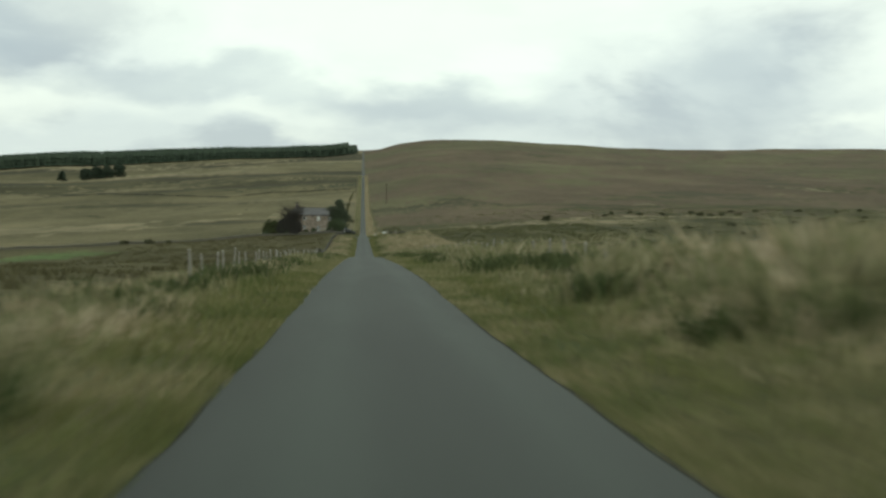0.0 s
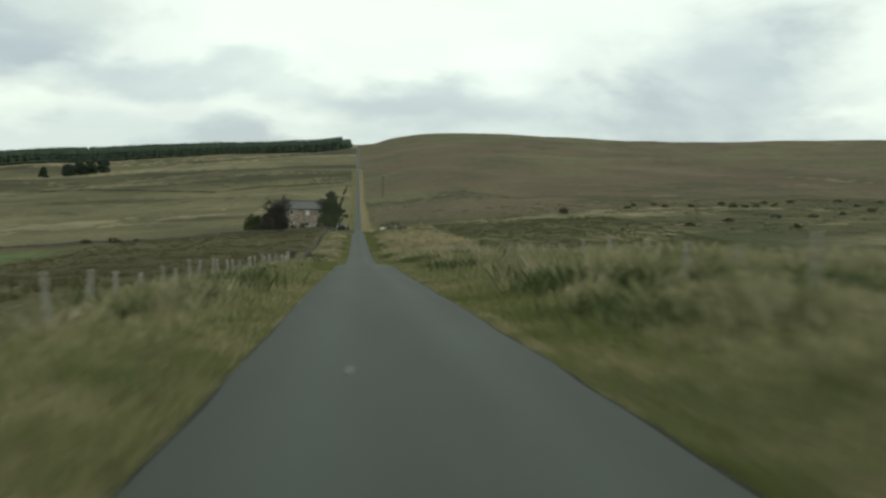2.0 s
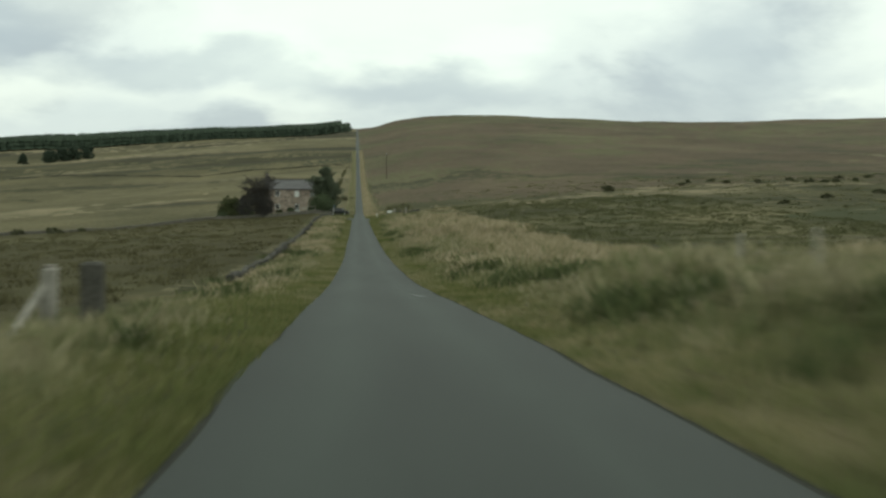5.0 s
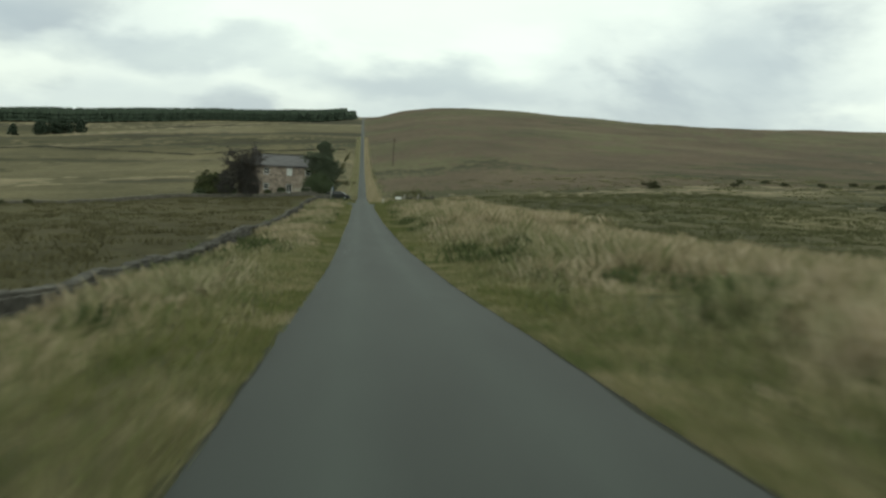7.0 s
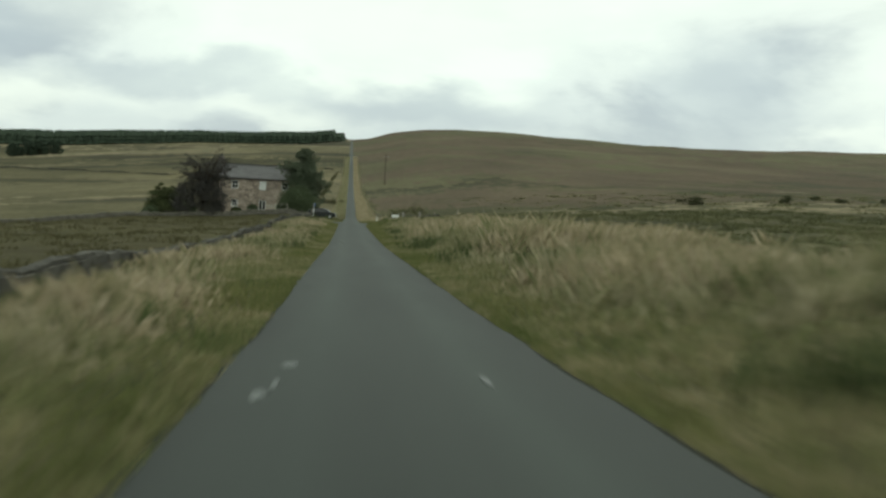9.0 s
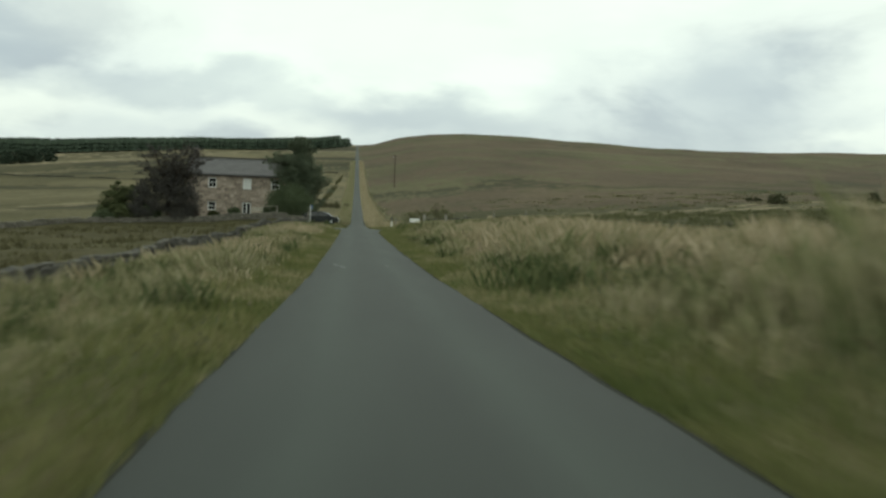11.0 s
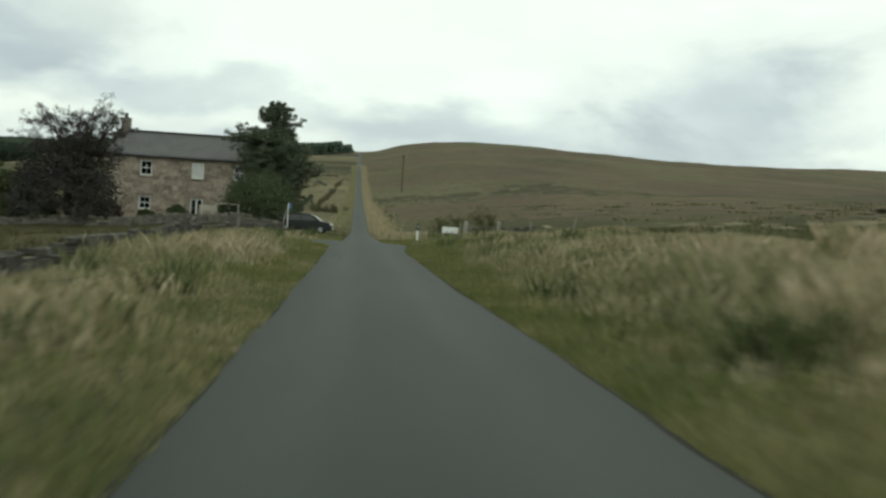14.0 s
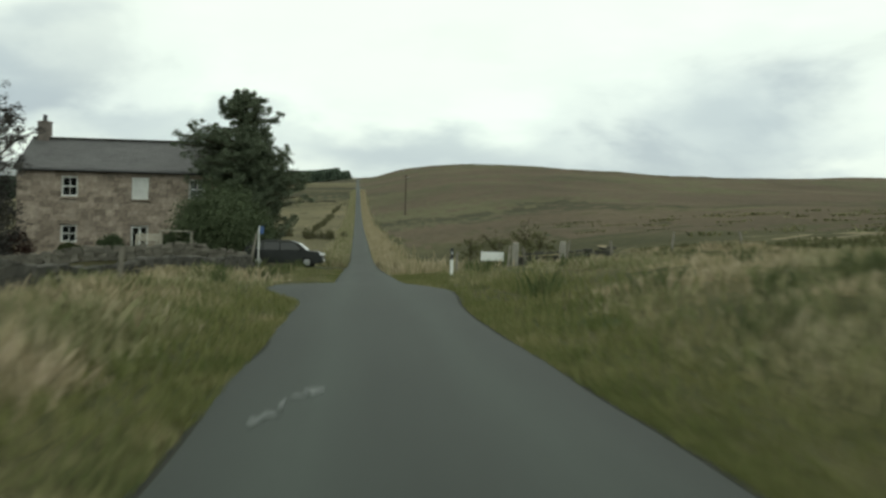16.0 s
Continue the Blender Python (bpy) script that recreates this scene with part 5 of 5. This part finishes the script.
# ---- placing: house and garden ----
build_house()
copper_beech(-21.75, 55.0, 4)
broadleaf("willow_tree", -28.0, 60.0, 5.5, 2.8, LIGHT_LEAF, "small green bushy tree beside the garden wall", 8, 0.12, 110, 210, 0.20, 0.05, 0.0)
scots_pine(-7.5, 63.0, 3)
shrub("evergreen_bush", -8.1, 59.6, 7.0, 4.6, BUSH_LEAF, "big rounded dark evergreen bush under the pine", 5, 0.12, 360, 120, "bush")
shrub("evergreen_bush", -23.6, 54.4, 3.6, 1.9, BUSH_LEAF, "dark spreading bush below the copper beech", 17, cat="bush")
shrub("evergreen_bush", -26.4, 55.2, 3.6, 2.2, LIGHT_LEAF, "low clipped green bush by the garden wall", 6, cat="bush")
shrub("evergreen_bush", -29.0, 55.4, 2.6, 1.6, BUSH_LEAF, "low dark green bush by the garden wall", 16, cat="bush")
shrub("red_shrub", -20.1, 61.0, 2.6, 1.9, RED_LEAF, "dark red-leaved shrub at the house corner", 7)
shrub("garden_shrub", -15.1, 62.8, 2.0, 1.3, BUSH_LEAF, "rounded green shrub against the stone facade", 12)
shrub("garden_shrub", -17.7, 63.0, 1.7, 0.9, LIGHT_LEAF, "low leafy plant under the ground-floor window", 13)
shrub("garden_shrub", -11.0, 59.2, 1.6, 1.1, BUSH_LEAF, "rounded green shrub beside the garden table", 14)
build_car(-4.45, 57.8, -4)
dry_wall("stone_wall_road", [(-6.8, -113), (-7.2, -92), (-7.4, -75), (-8.0, -20), (-8.2, 10), (-7.9, 30), (-6.7, 46), (-5.9, 52.2)], 0.54, "low tumbledown dry-stone wall along the verge", 31, 300)
dry_wall("stone_wall_garden", [(-6.0, 52.6), (-14, 53.2), (-40, 52.8), (-120, 50), (-260, 46)], 0.62, "dry-stone wall across the field below the house", 32, 220, (GARDEN_STONE_I, GARDEN_STONE))
hedge_row([(-7.5, 172), (-7.3, 216), (-6.8, 287), (-5.8, 350)], 0.7, 1.2, "dark overgrown hedge line beside the lane up the hill", 33)
hedge_row([(-11.5, 135), (-7.5, 134), (-2.2, 132.5)], 1.25, 3.0, "low olive hedge across the grass beside the lane", 35)
dry_wall("stone_wall_pen", [(7.2, 49.6), (9.2, 50.0), (12.5, 51.0)], 0.75, "tumbled remains of a small stone sheepfold", 36, 10)
fence("post_and_wire_fence", -4.95, -226, -151, 2.1, "pale weathered post and wire fence beside the field", 41, 0.88)
fence("post_and_wire_fence", 6.2, -226, -146, 2.9, "pale weathered post and wire fence in tall grass", 42, 0.92)
strainer(-5.0, -149.2, "heavy leaning strainer post with a slanting brace")
gatepost(-4.7, -147.8)
dry_wall("stone_wall_hill", [(-8.0, 371), (-55, 379), (-80, 364), (-124, 400), (-210, 440)], 0.6, "far dark dry-stone wall across the hill pasture", 34, 40)


# ---- roadside and garden things ----
def road_sign(x, y):
    z = float(land(x, y))
    t = thing("road_sign", x, y, z, "small blue sign plate on a white post", "sign", rz=48)
    part("post", tube([(0, 0, -0.3), (0, 0, 2.0), (0, 0, 2.1)], [0.036, 0.036, 0.025], 10), WHITE, t)
    pl = part("plate", box(0.15, -0.05, 1.88, 0.28, 0.015, 0.42, 0.004), SIGN_BLUE, t, "blue sign plate")
    part("bracket", box(0.02, -0.03, 1.95, 0.14, 0.02, 0.04, 0.004), SIGN_BACK, pl)
    part("bracket", box(0.02, -0.03, 1.75, 0.14, 0.02, 0.04, 0.004), SIGN_BACK, pl)


def marker_post(x, y):
    z = float(land(x, y))
    t = thing("marker_post", x, y, z, "black and white verge marker post by the junction", "marker post")
    bm = box(0, 0, 0.94, 0.12, 0.09, 0.46, 0.015)
    part("upper", bm, GUTTER, t, "black top")
    part("lower", box(0, 0, 0.30, 0.13, 0.10, 0.82, 0.015), WHITE, t, "white foot")
    part("reflector", box(0, -0.05, 0.98, 0.06, 0.012, 0.12, 0.004), SIGN_BACK, t)


def low_board(x, y):
    z = float(land(x, y))
    t = thing("white_board", x, y, z, "low white board on two short posts in the grass", "sign board", rz=-8)
    part("board", box(0, 0, 0.52, 1.14, 0.03, 0.44, 0.006), WHITE, t)
    for s in (-1, 1):
        part("post", box(s * 0.42, 0.045, 0.22, 0.07, 0.06, 1.0, 0.01), POST, t)


def telegraph_pole(x, y, h):
    z = float(land(x, y))
    t = thing("telegraph_pole", x, y, z, "dark wooden telegraph pole on the moor", "pole")
    part("pole", tube([(0, 0, -0.5), (0, 0, h * 0.6), (0.03, 0, h)], [0.17, 0.15, 0.12], 10), POLE, t)
    arm = part("crossarm", box(0, 0.05, h - 0.6, 1.5, 0.1, 0.12, 0.01), POLE, t)
    for s in (-0.6, 0.6):
        part("insulator", tube([(s, 0.05, h - 0.54), (s, 0.05, h - 0.48), (s, 0.05, h - 0.38)], [0.03, 0.06, 0.04], 8), WHITE, arm)


def garden_table(x, y, w, h, label, rz=0):
    z = float(land(x, y))
    t = thing("garden_table", x, y, z, label, "garden table", rz=rz)
    for k in range(5):
        part("board", box(0, -0.32 + k * 0.16, h, w, 0.145, 0.05, 0.008), GARDEN_WOOD, t)
    for sx in (-1, 1):
        for sy in (-1, 1):
            part("leg", box(sx * (w / 2 - 0.1), sy * 0.28, h / 2 - 0.06, 0.09, 0.09, h + 0.06, 0.008), GARDEN_WOOD, t)
        part("rail", box(sx * (w / 2 - 0.1), 0, h - 0.1, 0.05, 0.5, 0.09, 0.005), GARDEN_WOOD, t)


def garden_bench(x, y, w, rz=0):
    z = float(land(x, y))
    t = thing("garden_bench", x, y, z, "pale timber garden bench before the glazed door", "bench", rz=rz)
    for k in range(3):
        part("seat_slat", box(0, -0.18 + k * 0.16, 0.45, w, 0.14, 0.035, 0.006), GARDEN_WOOD, t)
    for k in range(3):
        part("back_slat", box(0, 0.26, 0.62 + k * 0.15, w, 0.03, 0.11, 0.006), GARDEN_WOOD, t)
    for sx in (-1, 1):
        part("leg", box(sx * (w / 2 - 0.06), -0.2, 0.28, 0.07, 0.07, 0.62, 0.006), GARDEN_WOOD, t)
        part("leg", box(sx * (w / 2 - 0.06), 0.29, 0.46, 0.07, 0.05, 0.98, 0.006), GARDEN_WOOD, t)
        part("armrest", box(sx * (w / 2 - 0.06), 0.03, 0.64, 0.07, 0.5, 0.04, 0.006), GARDEN_WOOD, t)


def stub_post(x, y, h, lean):
    z = float(land(x, y))
    t = thing("broken_fence_post", x, y, z, "leaning weathered stump of an old fence post", "fence post", "old fence posts")
    part("shaft", tube([(0, 0, -0.2), (lean * 0.5, 0.02, h * 0.5), (lean, 0.03, h)], [0.07, 0.065, 0.05], 8), POST, t)


def upright_stone(x, y, h):
    bm = box(0, 0, h / 2 - 0.15, 0.30, 0.22, h + 0.3, 0.05)
    for v in bm.verts:
        v.co.x += 0.06 * math.sin(v.co.z * 2.6)
    t = part("upright_stone", bm, PALE_STONE, None)
    t.location = (x, y, float(land(x, y)))
    tagged(t, "pale upright stone of the old sheepfold", "stone post", "sheepfold uprights")


road_sign(-5.45, 53.0)
marker_post(3.4, 41.0)
low_board(6.35, 50.7)
telegraph_pole(11.4, 250, 10)
for gx, gy, gw, gh, sd in ((60.3, 78.3, 3.4, 1.9, 51), (-62, 48.5, 4.6, 1.7, 52), (-69, 48, 3.6, 1.3, 53), (-56.5, 49, 2.4, 1.1, 54), (84, 96, 2.4, 0.8, 55), (120, 90, 3.0, 1.0, 56), (135, 104, 2.6, 0.9, 57), (160, 98, 3.0, 1.0, 58)):
    shrub("gorse_bush", gx, gy, gw, gh, GORSE, "dark gorse bush alone on the rough grazing", sd, 0.2, 70, 26, "bush", "gorse bushes")
_rng = random.Random(77)
for gx, gy in ((64, 97), (88, 104), (97, 99), (104, 95), (117, 93), (126, 97), (137, 118), (149, 124), (120, 112), (96, 108), (176, 114), (163, 118), (188, 120), (123, 50), (137, 61), (100, 8), (78, 18), (150, 70), (160, 62), (110, 44), (92, 30), (172, 84), (196, 96)):
    shrub("gorse_bush", gx, gy, _rng.uniform(2.2, 3.8), _rng.uniform(0.8, 1.4), GORSE, "dark gorse bush in a scattered belt across the valley", _rng.randrange(999), 0.2, 60, 22, "bush", "gorse bushes")
for sx, sy, sh, sw, sd in ((6.4, 60.5, 1.9, 1.0, 61), (8.0, 61.5, 2.2, 1.2, 62), (9.6, 60.0, 2.9, 1.1, 63), (10.8, 62.0, 2.0, 1.0, 64)):
    broadleaf("willow_sapling", sx, sy, sh, sw, SAPLING_LEAF, "thin olive-green willow sapling in the rough grass", sd, 0.02, 44, 42, 0.085, 0.3, 0.05, "sapling")
garden_table(-10.4, 57.6, 1.9, 0.98, "pale timber garden table behind the wall")
garden_bench(-11.9, 57.0, 1.2, 6)
for px, py, h, ln in ((6.6, 47, 1.0, 0.1), (7.6, 48, 0.9, -0.15), (9.3, 47, 1.1, 0.2), (11.8, 48, 0.95, -0.1), (15, 49, 1.05, 0.12), (19, 50, 0.9, -0.2)):
    stub_post(px, py, h, ln)
stub_post(-5.85, 52.7, 1.7, 0.32)
stub_post(-5.69, 23.1, 1.0, 0.06)
stub_post(3.9, 44.0, 0.95, 0.02)
upright_stone(7.3, 49.3, 1.15)
upright_stone(9.7, 49.6, 1.15)
build_forest()
for fx, fy, fh, fw, s in ((-270, 690, 10, 4.5, 1), (-247, 682, 11.5, 6, 2), (-238, 690, 12, 6, 3), (-229, 684, 11.5, 6, 4), (-253, 700, 11, 5.5, 5), (-222, 692, 12, 6, 6), (-242, 695, 12.5, 6, 7), (-233, 700, 12.5, 6, 8), (-217, 688, 11, 5, 9)):
    far_tree(fx, fy, fh * 0.95, fw * 1.3, s)
build_grass()
